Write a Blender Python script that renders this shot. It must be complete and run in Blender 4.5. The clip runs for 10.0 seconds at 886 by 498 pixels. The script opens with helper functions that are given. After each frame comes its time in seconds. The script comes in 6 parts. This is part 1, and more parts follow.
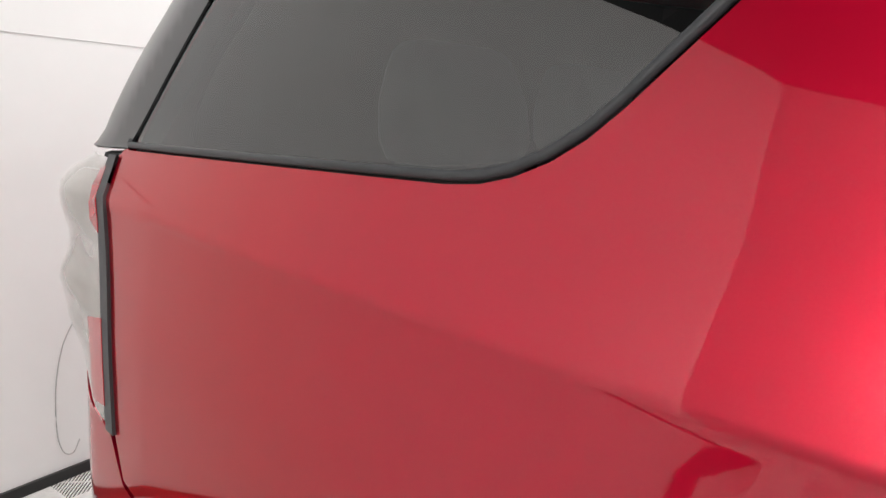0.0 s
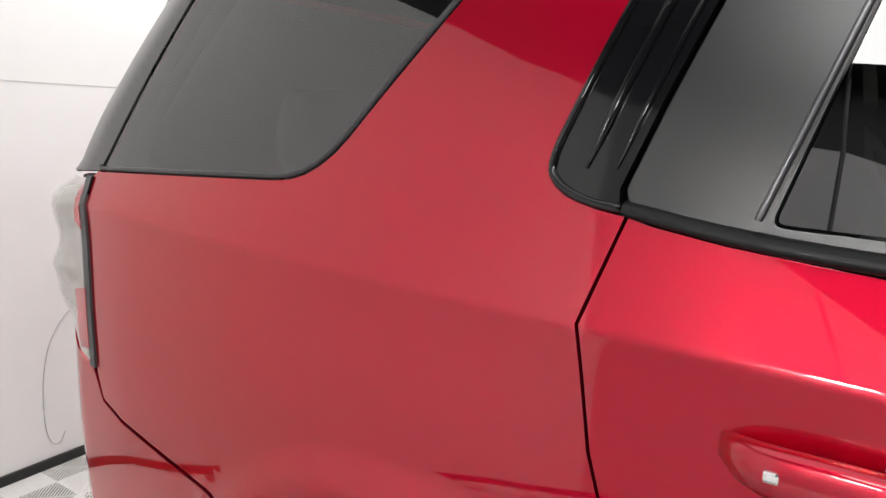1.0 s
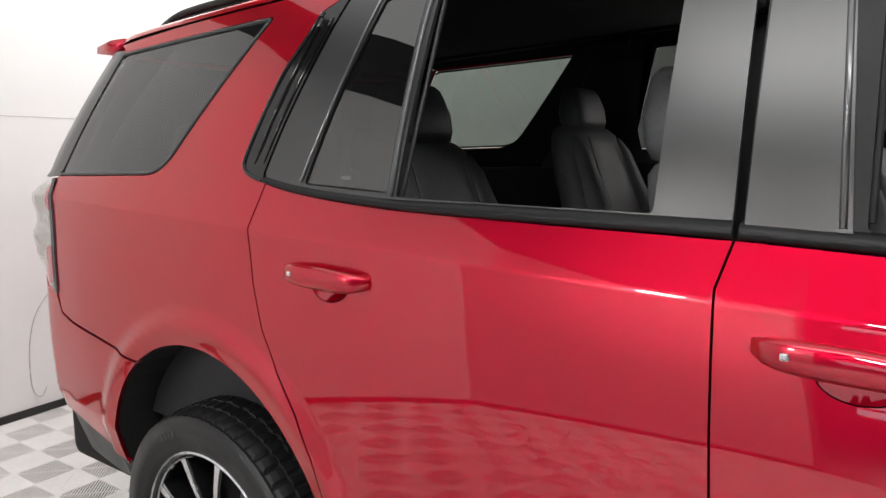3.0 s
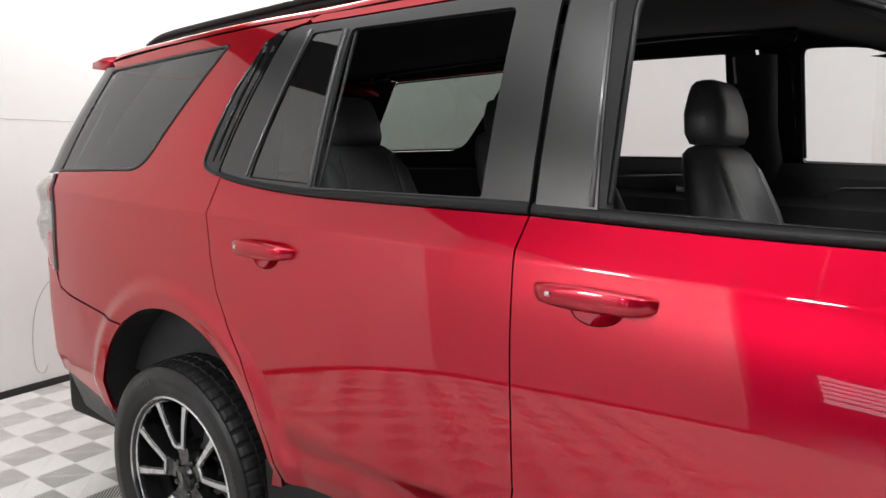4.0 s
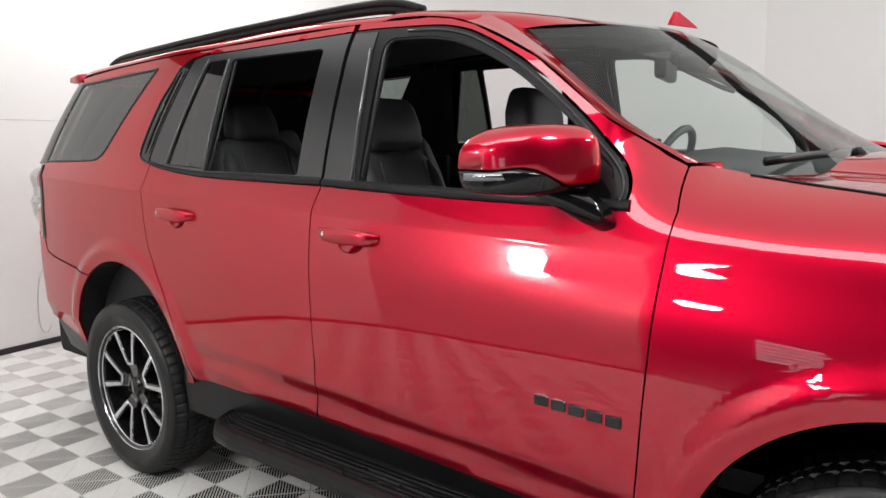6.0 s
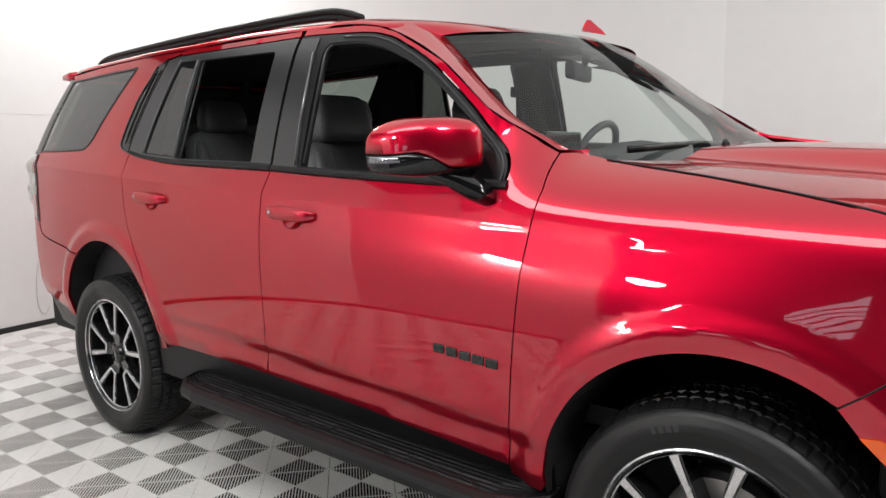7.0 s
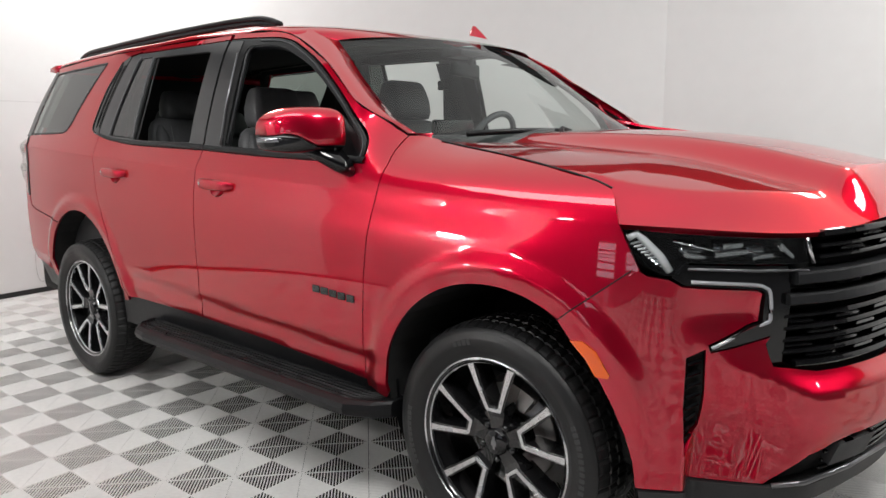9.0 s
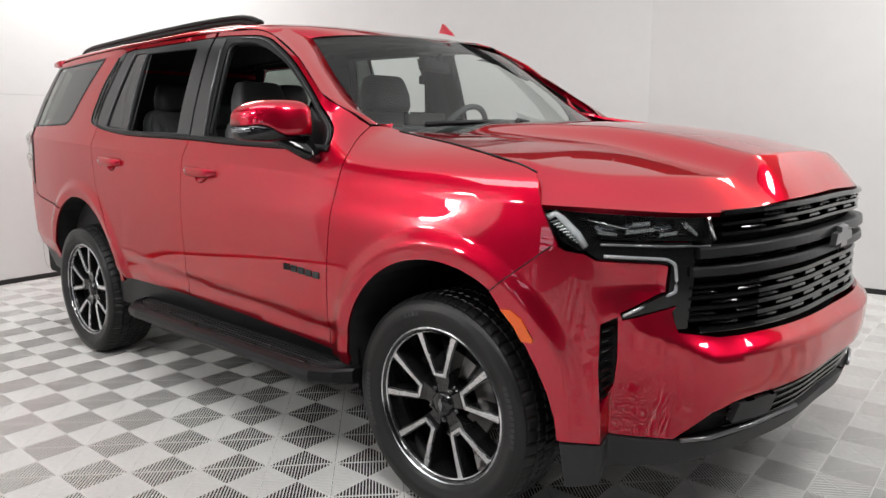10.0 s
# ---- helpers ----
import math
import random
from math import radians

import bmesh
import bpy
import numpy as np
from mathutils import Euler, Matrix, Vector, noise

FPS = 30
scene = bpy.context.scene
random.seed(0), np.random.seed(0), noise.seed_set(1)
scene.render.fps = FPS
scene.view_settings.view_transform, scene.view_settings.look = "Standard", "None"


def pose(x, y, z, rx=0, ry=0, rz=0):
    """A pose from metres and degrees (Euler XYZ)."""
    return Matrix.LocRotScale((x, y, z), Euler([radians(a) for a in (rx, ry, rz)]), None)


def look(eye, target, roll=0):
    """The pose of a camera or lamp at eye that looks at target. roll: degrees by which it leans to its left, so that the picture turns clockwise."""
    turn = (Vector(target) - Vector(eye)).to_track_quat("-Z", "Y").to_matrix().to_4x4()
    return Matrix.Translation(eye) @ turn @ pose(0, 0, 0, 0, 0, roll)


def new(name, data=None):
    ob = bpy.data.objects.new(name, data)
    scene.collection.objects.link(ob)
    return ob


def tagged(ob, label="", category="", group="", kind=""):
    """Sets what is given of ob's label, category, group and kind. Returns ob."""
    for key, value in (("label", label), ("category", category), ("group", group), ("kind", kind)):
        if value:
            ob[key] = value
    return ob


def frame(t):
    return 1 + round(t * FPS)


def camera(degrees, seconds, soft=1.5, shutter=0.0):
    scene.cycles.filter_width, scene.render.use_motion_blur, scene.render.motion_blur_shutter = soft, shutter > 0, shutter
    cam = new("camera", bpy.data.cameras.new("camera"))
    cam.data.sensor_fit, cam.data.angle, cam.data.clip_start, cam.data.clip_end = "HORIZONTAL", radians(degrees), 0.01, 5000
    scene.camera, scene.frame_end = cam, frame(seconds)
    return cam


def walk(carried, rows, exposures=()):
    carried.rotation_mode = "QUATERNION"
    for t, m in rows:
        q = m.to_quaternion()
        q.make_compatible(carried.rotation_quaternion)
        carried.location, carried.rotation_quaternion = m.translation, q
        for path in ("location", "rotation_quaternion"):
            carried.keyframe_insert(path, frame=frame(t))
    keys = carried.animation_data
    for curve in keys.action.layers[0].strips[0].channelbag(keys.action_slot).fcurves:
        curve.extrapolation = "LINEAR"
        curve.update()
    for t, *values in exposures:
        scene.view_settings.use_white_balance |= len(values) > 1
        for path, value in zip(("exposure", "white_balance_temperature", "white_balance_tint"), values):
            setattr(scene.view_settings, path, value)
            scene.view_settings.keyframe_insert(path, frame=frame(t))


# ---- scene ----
from mathutils import geometry

cam = camera(64.3, 10.0)
PATH = [
    (0, (0.127, -1.369, 1.502), (-1.111, 0.162, 1.146), 1.9),
    (0.5, (0.354, -1.478, 1.500), (-0.890, 0.059, 1.200), 0.7),
    (1, (0.6, -1.608, 1.512), (-0.598, -0.037, 1.204), -0.2),
    (1.5, (0.882, -1.731, 1.516), (-0.302, -0.146, 1.223), -0.8),
    (2, (1.136, -1.855, 1.492), (-0.047, -0.265, 1.221), -0.9),
    (2.5, (1.392, -1.968, 1.485), (0.204, -0.379, 1.229), -0.9),
    (3, (1.67, -2.046, 1.489), (0.482, -0.457, 1.233), -0.9),
    (4.5, (2.389, -2.337, 1.466), (1.188, -0.757, 1.222), -0.3),
    (5, (2.671, -2.401, 1.46), (1.462, -0.828, 1.214), -0.4),
    (5.5, (2.917, -2.466, 1.473), (1.692, -0.908, 1.202), -1.1),
    (7, (3.59, -2.63, 1.436), (2.342, -1.093, 1.154), -0.9),
    (7.5, (3.788, -2.684, 1.415), (2.536, -1.151, 1.128), -0.8),
    (8, (4.003, -2.717, 1.41), (2.741, -1.193, 1.116), -0.6),
    (8.5, (4.179, -2.733, 1.409), (2.908, -1.22, 1.105), -0.6),
    (9, (4.373, -2.749, 1.406), (3.093, -1.243, 1.097), -0.4),
    (9.5, (4.558, -2.758, 1.398), (3.266, -1.265, 1.079), -0.4),
    (10, (4.698, -2.79, 1.39), (3.393, -1.31, 1.065), -0.3),
]
walk(cam, [(t, look(eye, target, roll)) for t, eye, target, roll in PATH], [(0.0, 0.10), (3.0, 0.06), (6.0, 0.0), (8.0, -0.04), (10.0, -0.06)])

# ---- world and lights ----
world = bpy.data.worlds.new("studio_world")
scene.world = world
world.use_nodes = True
world.node_tree.nodes["Background"].inputs[0].default_value = (0.9, 0.92, 0.95, 1)
world.node_tree.nodes["Background"].inputs[1].default_value = 0.1


LAMP = 212.0


# ---- materials ----
def material(name, color, rough=0.5, metal=0.0, coat=0.0, **more):
    m = bpy.data.materials.new(name)
    m.use_nodes = True
    b = m.node_tree.nodes["Principled BSDF"]
    b.inputs["Base Color"].default_value = (*color, 1)
    b.inputs["Roughness"].default_value = rough
    b.inputs["Metallic"].default_value = metal
    b.inputs["Coat Weight"].default_value = coat
    b.inputs["Coat Roughness"].default_value = 0.02
    for key, value in more.items():
        b.inputs[key.replace("_", " ")].default_value = value
    return m


def vary(m, scale, amount, bump=0.0, rough=0.0, detail=4.0):
    """Two scales of noise on colour, roughness and relief, in object space."""
    t = m.node_tree
    b = t.nodes["Principled BSDF"]
    co = t.nodes.new("ShaderNodeTexCoord")
    big, small = t.nodes.new("ShaderNodeTexNoise"), t.nodes.new("ShaderNodeTexNoise")
    big.inputs["Scale"].default_value, small.inputs["Scale"].default_value = scale, scale * 14
    big.inputs["Detail"].default_value = small.inputs["Detail"].default_value = detail
    add = t.nodes.new("ShaderNodeMath")
    add.operation = "ADD"
    for k, n in enumerate((big, small)):
        t.links.new(co.outputs["Object"], n.inputs["Vector"])
        t.links.new(n.outputs["Fac"], add.inputs[k])
    span = t.nodes.new("ShaderNodeMapRange")
    span.inputs["From Min"].default_value, span.inputs["From Max"].default_value = 0.6, 1.4
    span.inputs["To Min"].default_value, span.inputs["To Max"].default_value = 1 - amount, 1 + amount
    t.links.new(add.outputs[0], span.inputs["Value"])
    mul = t.nodes.new("ShaderNodeVectorMath")
    mul.operation = "SCALE"
    mul.inputs[0].default_value = b.inputs["Base Color"].default_value[:3]
    t.links.new(span.outputs[0], mul.inputs["Scale"])
    t.links.new(mul.outputs[0], b.inputs["Base Color"])
    if rough:
        r = t.nodes.new("ShaderNodeMapRange")
        base = b.inputs["Roughness"].default_value
        r.inputs["From Min"].default_value, r.inputs["From Max"].default_value = 0.3, 0.7
        r.inputs["To Min"].default_value, r.inputs["To Max"].default_value = max(0, base - rough), base + rough
        t.links.new(big.outputs["Fac"], r.inputs["Value"])
        t.links.new(r.outputs[0], b.inputs["Roughness"])
    if bump:
        n = t.nodes.new("ShaderNodeBump")
        n.inputs["Distance"].default_value = bump
        t.links.new(small.outputs["Fac"], n.inputs["Height"])
        t.links.new(n.outputs[0], b.inputs["Normal"])
    return m


PAINT = material("red_tintcoat", (0.535, 0.0034, 0.029), 0.35, 0.88, 1.0, Specular_Tint=(0.8, 0.02, 0.04, 1), Coat_IOR=1.64)
GLOSS = material("gloss_black", (0.006, 0.006, 0.007), 0.07, 0.0, 0.2)
PLASTIC = vary(material("black_plastic", (0.006, 0.0063, 0.0072), 0.38, 0.0, 0.0, Specular_IOR_Level=0.3), 6, 0.2, 0.0006, 0.06)
LINER = vary(material("wheel_liner", (0.012, 0.012, 0.012), 0.9), 5, 0.3, 0.001)
RUBBER = vary(material("tyre_rubber", (0.0085, 0.0085, 0.009), 0.46), 9, 0.25, 0.0005, 0.08)
RIM_BLACK = material("rim_black", (0.012, 0.012, 0.013), 0.16, 0.2, 0.8)
RIM_CUT = vary(material("machined_rim", (0.72, 0.73, 0.75), 0.24, 1.0), 4, 0.06, 0.0, 0.05)


def thin_glass(name, tint, gloss_least=0.175):
    """A pane: clear or tinted, with a mirror gloss that grows at low angles."""
    m = bpy.data.materials.new(name)
    m.use_nodes = True
    t = m.node_tree
    t.nodes.remove(t.nodes["Principled BSDF"])
    clear, gloss = t.nodes.new("ShaderNodeBsdfTransparent"), t.nodes.new("ShaderNodeBsdfGlossy")
    clear.inputs["Color"].default_value = (*tint, 1)
    gloss.inputs["Roughness"].default_value = 0.0
    facing, mix = t.nodes.new("ShaderNodeLayerWeight"), t.nodes.new("ShaderNodeMixShader")
    facing.inputs["Blend"].default_value = 0.5
    power, ramp = t.nodes.new("ShaderNodeMath"), t.nodes.new("ShaderNodeMath")
    power.operation, ramp.operation = "POWER", "MULTIPLY_ADD"
    power.inputs[1].default_value = 5.0
    ramp.inputs[1].default_value, ramp.inputs[2].default_value = 1 - gloss_least, gloss_least
    t.links.new(facing.outputs["Facing"], power.inputs[0])
    t.links.new(power.outputs[0], ramp.inputs[0])
    t.links.new(ramp.outputs[0], mix.inputs[0])
    t.links.new(clear.outputs[0], mix.inputs[1])
    t.links.new(gloss.outputs[0], mix.inputs[2])
    t.links.new(mix.outputs[0], t.nodes["Material Output"].inputs["Surface"])
    return m


PRIVACY = thin_glass("privacy_glass", (0.26, 0.31, 0.28))
VENT = thin_glass("dark_privacy_glass", (0.10, 0.115, 0.105))
CLEAR = thin_glass("clear_glass", (0.93, 0.96, 0.95), 0.045)
SCREEN = thin_glass("windscreen_glass", (0.72, 0.80, 0.77), 0.06)
DARK_WALL = vary(material("dark_grey_wall", (0.10, 0.10, 0.105), 0.8), 0.6, 0.15)
DAY = material("daylight_window", (0.8, 0.85, 1.0), 0.5, 0.0, 0.0, Emission_Color=(0.85, 0.88, 1.0, 1), Emission_Strength=2.0)
BULB = material("lamp_bowl", (0.9, 0.9, 0.88), 0.4, 0.0, 0.0, Emission_Color=(1.0, 0.98, 0.95, 1), Emission_Strength=95.0)
CONCRETE = vary(material("hall_concrete", (0.30, 0.30, 0.32), 0.22), 0.8, 0.25, 0.0004, 0.08)
LEATHER = vary(material("black_leather", (0.11, 0.112, 0.117), 0.42), 8, 0.2, 0.0008, 0.06)
TRIM = vary(material("interior_trim", (0.024, 0.024, 0.026), 0.6), 6, 0.2, 0.0004)
HEAD = vary(material("headliner_cloth", (0.012, 0.012, 0.013), 0.95), 8, 0.2, 0.0005)
CHROME = material("chrome", (0.8, 0.8, 0.82), 0.08, 1.0)
AMBER = material("amber_lens", (0.80, 0.11, 0.004), 0.12, 0.0, 0.5)
TAIL_CLEAR = material("tail_lens", (0.34, 0.31, 0.28), 0.12, 0.0, 0.8)
TAIL_RED = material("tail_red", (0.45, 0.012, 0.018), 0.12, 0.0, 0.8)
WALL = vary(material("white_wall", (0.82, 0.82, 0.815), 0.55), 0.5, 0.02, 0.0006, 0.05)
CEIL = vary(material("dark_ceiling", (0.035, 0.035, 0.036), 0.8), 0.6, 0.1)
SEAM = material("wall_seam", (0.46, 0.45, 0.44), 0.7)
# two greyer wall tones that hold the near walls' shade in their colour
SHADE_WALL = vary(material("shade_tone_wall", (0.43, 0.43, 0.435), 0.6), 0.5, 0.05)
HALF_SHADE_WALL = vary(material("half_shade_tone_wall", (0.72, 0.72, 0.715), 0.6), 0.5, 0.04)
SEAL = vary(material("grey_rubber_seal", (0.04, 0.042, 0.045), 0.4), 8, 0.15)
CHANNEL = material("grey_glass_channel", (0.11, 0.115, 0.12), 0.32, 0.3)
PILLAR = material("satin_black_pillar", (0.016, 0.0165, 0.0175), 0.28, 0.0, 0.0, Specular_IOR_Level=1.0)
BASE = material("black_baseboard", (0.02, 0.02, 0.02), 0.5)
TILE = vary(material("grey_floor_tile", (0.88, 0.87, 0.85), 0.45), 3, 0.07, 0.0004, 0.08)
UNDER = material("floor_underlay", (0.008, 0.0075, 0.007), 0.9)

SATIN = material("satin_dark_metal", (0.22, 0.22, 0.23), 0.28, 0.9)
SATIN_BAR = material("satin_grey_bar", (0.035, 0.036, 0.038), 0.36, 0.5)
LAMP_WHITE = material("clear_ribbed_lamp", (0.8, 0.81, 0.84), 0.12, 0.2, 0.8)
GRILLE_BLACK = material("grille_black", (0.005, 0.005, 0.0055), 0.10, 0.0, 0.0, Specular_IOR_Level=0.5)
SMOKE = material("smoked_chrome", (0.30, 0.31, 0.33), 0.18, 0.9)
LIGHT_STRIP = material("clear_light_strip", (0.42, 0.43, 0.46), 0.15, 0.3, 0.8)
GREY_PLASTIC = vary(material("grey_plastic", (0.022, 0.0225, 0.024), 0.5), 7, 0.15, 0.0005, 0.06)
DISC = vary(material("brake_steel", (0.42, 0.41, 0.40), 0.4, 0.9), 12, 0.12, 0.0, 0.08)
RUBBER_GREY = material("sidewall_bars", (0.035, 0.035, 0.036), 0.5)
STITCH = material("grey_stitching", (0.16, 0.16, 0.165), 0.7)


# ---- building helpers ----
def mesh_of(bm, name, mat, smooth=False):
    me = bpy.data.meshes.new(name)
    bm.to_mesh(me)
    bm.free()
    me.materials.append(mat)
    if smooth:
        me.polygons.foreach_set("use_smooth", [True] * len(me.polygons))
    return me


def part(name, bm, mat, parent=None, label="", smooth=False):
    ob = new(name, mesh_of(bm, name, mat, smooth))
    ob.parent = parent
    if label:
        tagged(ob, label)
    return ob


def thing(name, label, category, at=(0, 0, 0), group="", kind=""):
    ob = new(name)
    ob.location = at
    return tagged(ob, label, category, group, kind)


def box(bm, lo, hi, bevel=0.0, segments=2, m=None):
    lo, hi = Vector(lo), Vector(hi)
    made = bmesh.ops.create_cube(bm, size=1)
    vs = made["verts"]
    for v in vs:
        v.co = Vector([(lo[i] + hi[i]) / 2 + v.co[i] * (hi[i] - lo[i]) for i in range(3)])
    if bevel:
        es = list({e for v in vs for e in v.link_edges})
        got = bmesh.ops.bevel(bm, geom=es, offset=bevel, segments=segments, affect="EDGES", profile=0.6)
        vs = list({v for f in got["faces"] for v in f.verts} | {v for v in vs if v.is_valid})
    if m is not None:
        for v in vs:
            v.co = m @ v.co
    return vs


def grid_mesh(bm, rows, closed=False):
    """Faces between rows of points. closed: each row is a ring."""
    vs = [[bm.verts.new(p) for p in row] for row in rows]
    n = len(rows[0])
    for a, b in zip(vs, vs[1:]):
        for k in range(n if closed else n - 1):
            bm.faces.new((a[k], a[(k + 1) % n], b[(k + 1) % n], b[k]))
    return vs


def spline(points, count):
    """Points along a smooth curve through the given ones."""
    p = [Vector(q) for q in points]
    p = [2 * p[0] - p[1]] + p + [2 * p[-1] - p[-2]]
    out = []
    n = len(p) - 3
    for k in range(count):
        s = k / (count - 1) * n
        i = min(int(s), n - 1)
        t = s - i
        a, b, c, d = p[i:i + 4]
        out.append(0.5 * (2 * b + (c - a) * t + (2 * a - 5 * b + 4 * c - d) * t * t + (3 * b - a - 3 * c + d) * t ** 3))
    return out


def interp(x, table):
    """Smooth value at x of a table of (place, value)."""
    xs = [q[0] for q in table]
    ys = [q[1] for q in table]
    if x <= xs[0]:
        return ys[0] + (ys[1] - ys[0]) / (xs[1] - xs[0]) * (x - xs[0])
    if x >= xs[-1]:
        return ys[-1] + (ys[-1] - ys[-2]) / (xs[-1] - xs[-2]) * (x - xs[-1])
    i = max(k for k in range(len(xs) - 1) if xs[k] <= x)
    h = xs[i + 1] - xs[i]
    t = (x - xs[i]) / h
    slope = []
    for k in (i, i + 1):
        if 0 < k < len(xs) - 1:
            slope.append((ys[k + 1] - ys[k - 1]) / (xs[k + 1] - xs[k - 1]))
        else:
            j = min(k, len(xs) - 2)
            slope.append((ys[j + 1] - ys[j]) / (xs[j + 1] - xs[j]))
    return (ys[i] * (1 + 2 * t) * (1 - t) ** 2 + slope[0] * h * t * (1 - t) ** 2
            + ys[i + 1] * t * t * (3 - 2 * t) + slope[1] * h * t * t * (t - 1))


def smooth_step(a, b, x):
    t = min(1.0, max(0.0, (x - a) / (b - a)))
    return t * t * (3 - 2 * t)


def arc(cx, cz, r, a0, a1, n=28):
    return [(cx + r * math.cos(radians(a0 + (a1 - a0) * k / n)), cz + r * math.sin(radians(a0 + (a1 - a0) * k / n))) for k in range(n + 1)]


def rounded(points, r=0.03, n=5):
    """A closed outline with its corners rounded. A point may carry its own radius as a third number."""
    out = []
    m = len(points)
    for k in range(m):
        a, b, c = Vector(points[k - 1][:2]), Vector(points[k][:2]), Vector(points[(k + 1) % m][:2])
        rad = points[k][2] if len(points[k]) > 2 else r
        d = min(rad, 0.45 * (a - b).length, 0.45 * (c - b).length)
        if d < 1e-4:
            out.append(tuple(b))
            continue
        p, q = b + (a - b).normalized() * d, b + (c - b).normalized() * d
        for j in range(n + 1):
            t = j / n
            out.append(tuple((1 - t) ** 2 * p + 2 * t * (1 - t) * b + t * t * q))
    return out


def inset(loop, d):
    """The closed outline moved inwards by d."""
    pts = [Vector(p[:2]) for p in loop]
    area = sum(a.x * b.y - b.x * a.y for a, b in zip(pts, pts[1:] + pts[:1]))
    s = 1 if area > 0 else -1
    out = []
    for k, p in enumerate(pts):
        e1, e2 = (p - pts[k - 1]), (pts[(k + 1) % len(pts)] - p)
        if e1.length < 1e-7 or e2.length < 1e-7:
            out.append(tuple(p))
            continue
        n1, n2 = Vector((-e1.y, e1.x)).normalized() * s, Vector((-e2.y, e2.x)).normalized() * s
        n = (n1 + n2)
        n = n / max(0.5, n.length_squared / 2) if n.length > 1e-6 else n1
        out.append(tuple(p + n * d))
    return out


def inside(px, pz, loops):
    hit = np.zeros(len(px), bool)
    for loop in loops:
        q = np.array(loop)
        x1, z1 = q[:, 0], q[:, 1]
        x2, z2 = np.roll(x1, -1), np.roll(z1, -1)
        for a, b, c, d in zip(x1, z1, x2, z2):
            if b != d:
                hit ^= ((b > pz) != (d > pz)) & (px < (c - a) * (pz - b) / (d - b) + a)
    return hit


def skin(name, loops, surf, mat, parent, step=0.035, thick=0.012, gap=0.0, label="", flip=False, back=False, lines=()):
    """A curved sheet: the region between the loops (first the outside, then holes), given in the two
    coordinates of surf(u, v), which returns a place. It has smooth analytic normals and a rim of its thickness."""
    loops = [inset(lp, gap if k == 0 else -gap) for k, lp in enumerate(loops)] if gap else [[tuple(p[:2]) for p in lp] for lp in loops]
    fine = []
    for lp in loops:
        out = []
        for a, b in zip(lp, lp[1:] + lp[:1]):
            n = max(1, math.ceil(math.dist(a, b) / step))
            out += [(a[0] + (b[0] - a[0]) * k / n, a[1] + (b[1] - a[1]) * k / n) for k in range(n)]
        fine.append([p for k, p in enumerate(out) if math.dist(p, out[k - 1]) > 1e-5])
    loops = fine
    edge_pts = [p for lp in loops for p in lp]
    n_edge = len(edge_pts)
    extra = []
    for ln in lines:
        ok = inside(np.array([p[0] for p in ln]), np.array([p[1] for p in ln]), loops)
        clear = [min((a - x) ** 2 + (c - z) ** 2 for a, c in edge_pts[:n_edge]) > 0.006 ** 2 for x, z in ln]
        last = None
        for p, o, c in zip(ln, ok, clear):
            if o and c:
                if last is not None:
                    extra.append((last, len(edge_pts)))
                last = len(edge_pts)
                edge_pts.append(p)
            else:
                last = None
    ep = np.array(edge_pts)
    lo, hi = ep.min(0), ep.max(0)
    nx, nz = int((hi[0] - lo[0]) / step) + 2, int((hi[1] - lo[1]) / step) + 2
    gx, gz = np.meshgrid(lo[0] + step * (np.arange(nx) + 0.37), lo[1] + step * (np.arange(nz) + 0.41))
    gx, gz = gx.ravel(), gz.ravel()
    ok = inside(gx, gz, loops)
    gx, gz = gx[ok], gz[ok]
    if len(gx):
        near = np.full(len(gx), 1e9)
        for a, b in edge_pts:
            near = np.minimum(near, (gx - a) ** 2 + (gz - b) ** 2)
        ok = near > (0.5 * step) ** 2
        gx, gz = gx[ok], gz[ok]
    verts = [Vector(p) for p in edge_pts] + [Vector(p) for p in zip(gx.tolist(), gz.tolist())]
    edges, k0 = [], 0
    for lp in loops:
        edges += [(k0 + k, k0 + (k + 1) % len(lp)) for k in range(len(lp))]
        k0 += len(lp)
    edges += extra
    vo, eo, fo, *_ = geometry.delaunay_2d_cdt(verts, edges, [], 0, 1e-6)
    cen = np.array([(sum(vo[i].x for i in f) / 3, sum(vo[i].y for i in f) / 3) for f in fo])
    keep = inside(cen[:, 0], cen[:, 1], loops)
    faces = [f for f, k in zip(fo, keep) if k]
    pos, nor = [], []
    e = 1e-3
    for v in vo:
        p = Vector(surf(v.x, v.y))
        du = Vector(surf(v.x + e, v.y)) - Vector(surf(v.x - e, v.y))
        dv = Vector(surf(v.x, v.y + e)) - Vector(surf(v.x, v.y - e))
        n = du.cross(dv)
        n.normalize()
        pos.append(p)
        nor.append(-n if flip else n)
    used = sorted({i for f in faces for i in f})
    new_of = {i: k for k, i in enumerate(used)}
    co = [pos[i] for i in used]
    no = [nor[i] for i in used]
    tri = []
    count = {}
    for f in faces:
        a, b, c = (new_of[i] for i in f)
        if (co[b] - co[a]).cross(co[c] - co[a]).dot(no[a] + no[b] + no[c]) < 0:
            b, c = c, b
        tri.append((a, b, c))
        for i, j in ((a, b), (b, c), (c, a)):
            count[(i, j)] = count.get((i, j), 0) + 1
    n0 = len(co)
    polys = list(tri)
    rim = [(i, j) for i, j in count if (j, i) not in count]
    low, lip = {}, {}
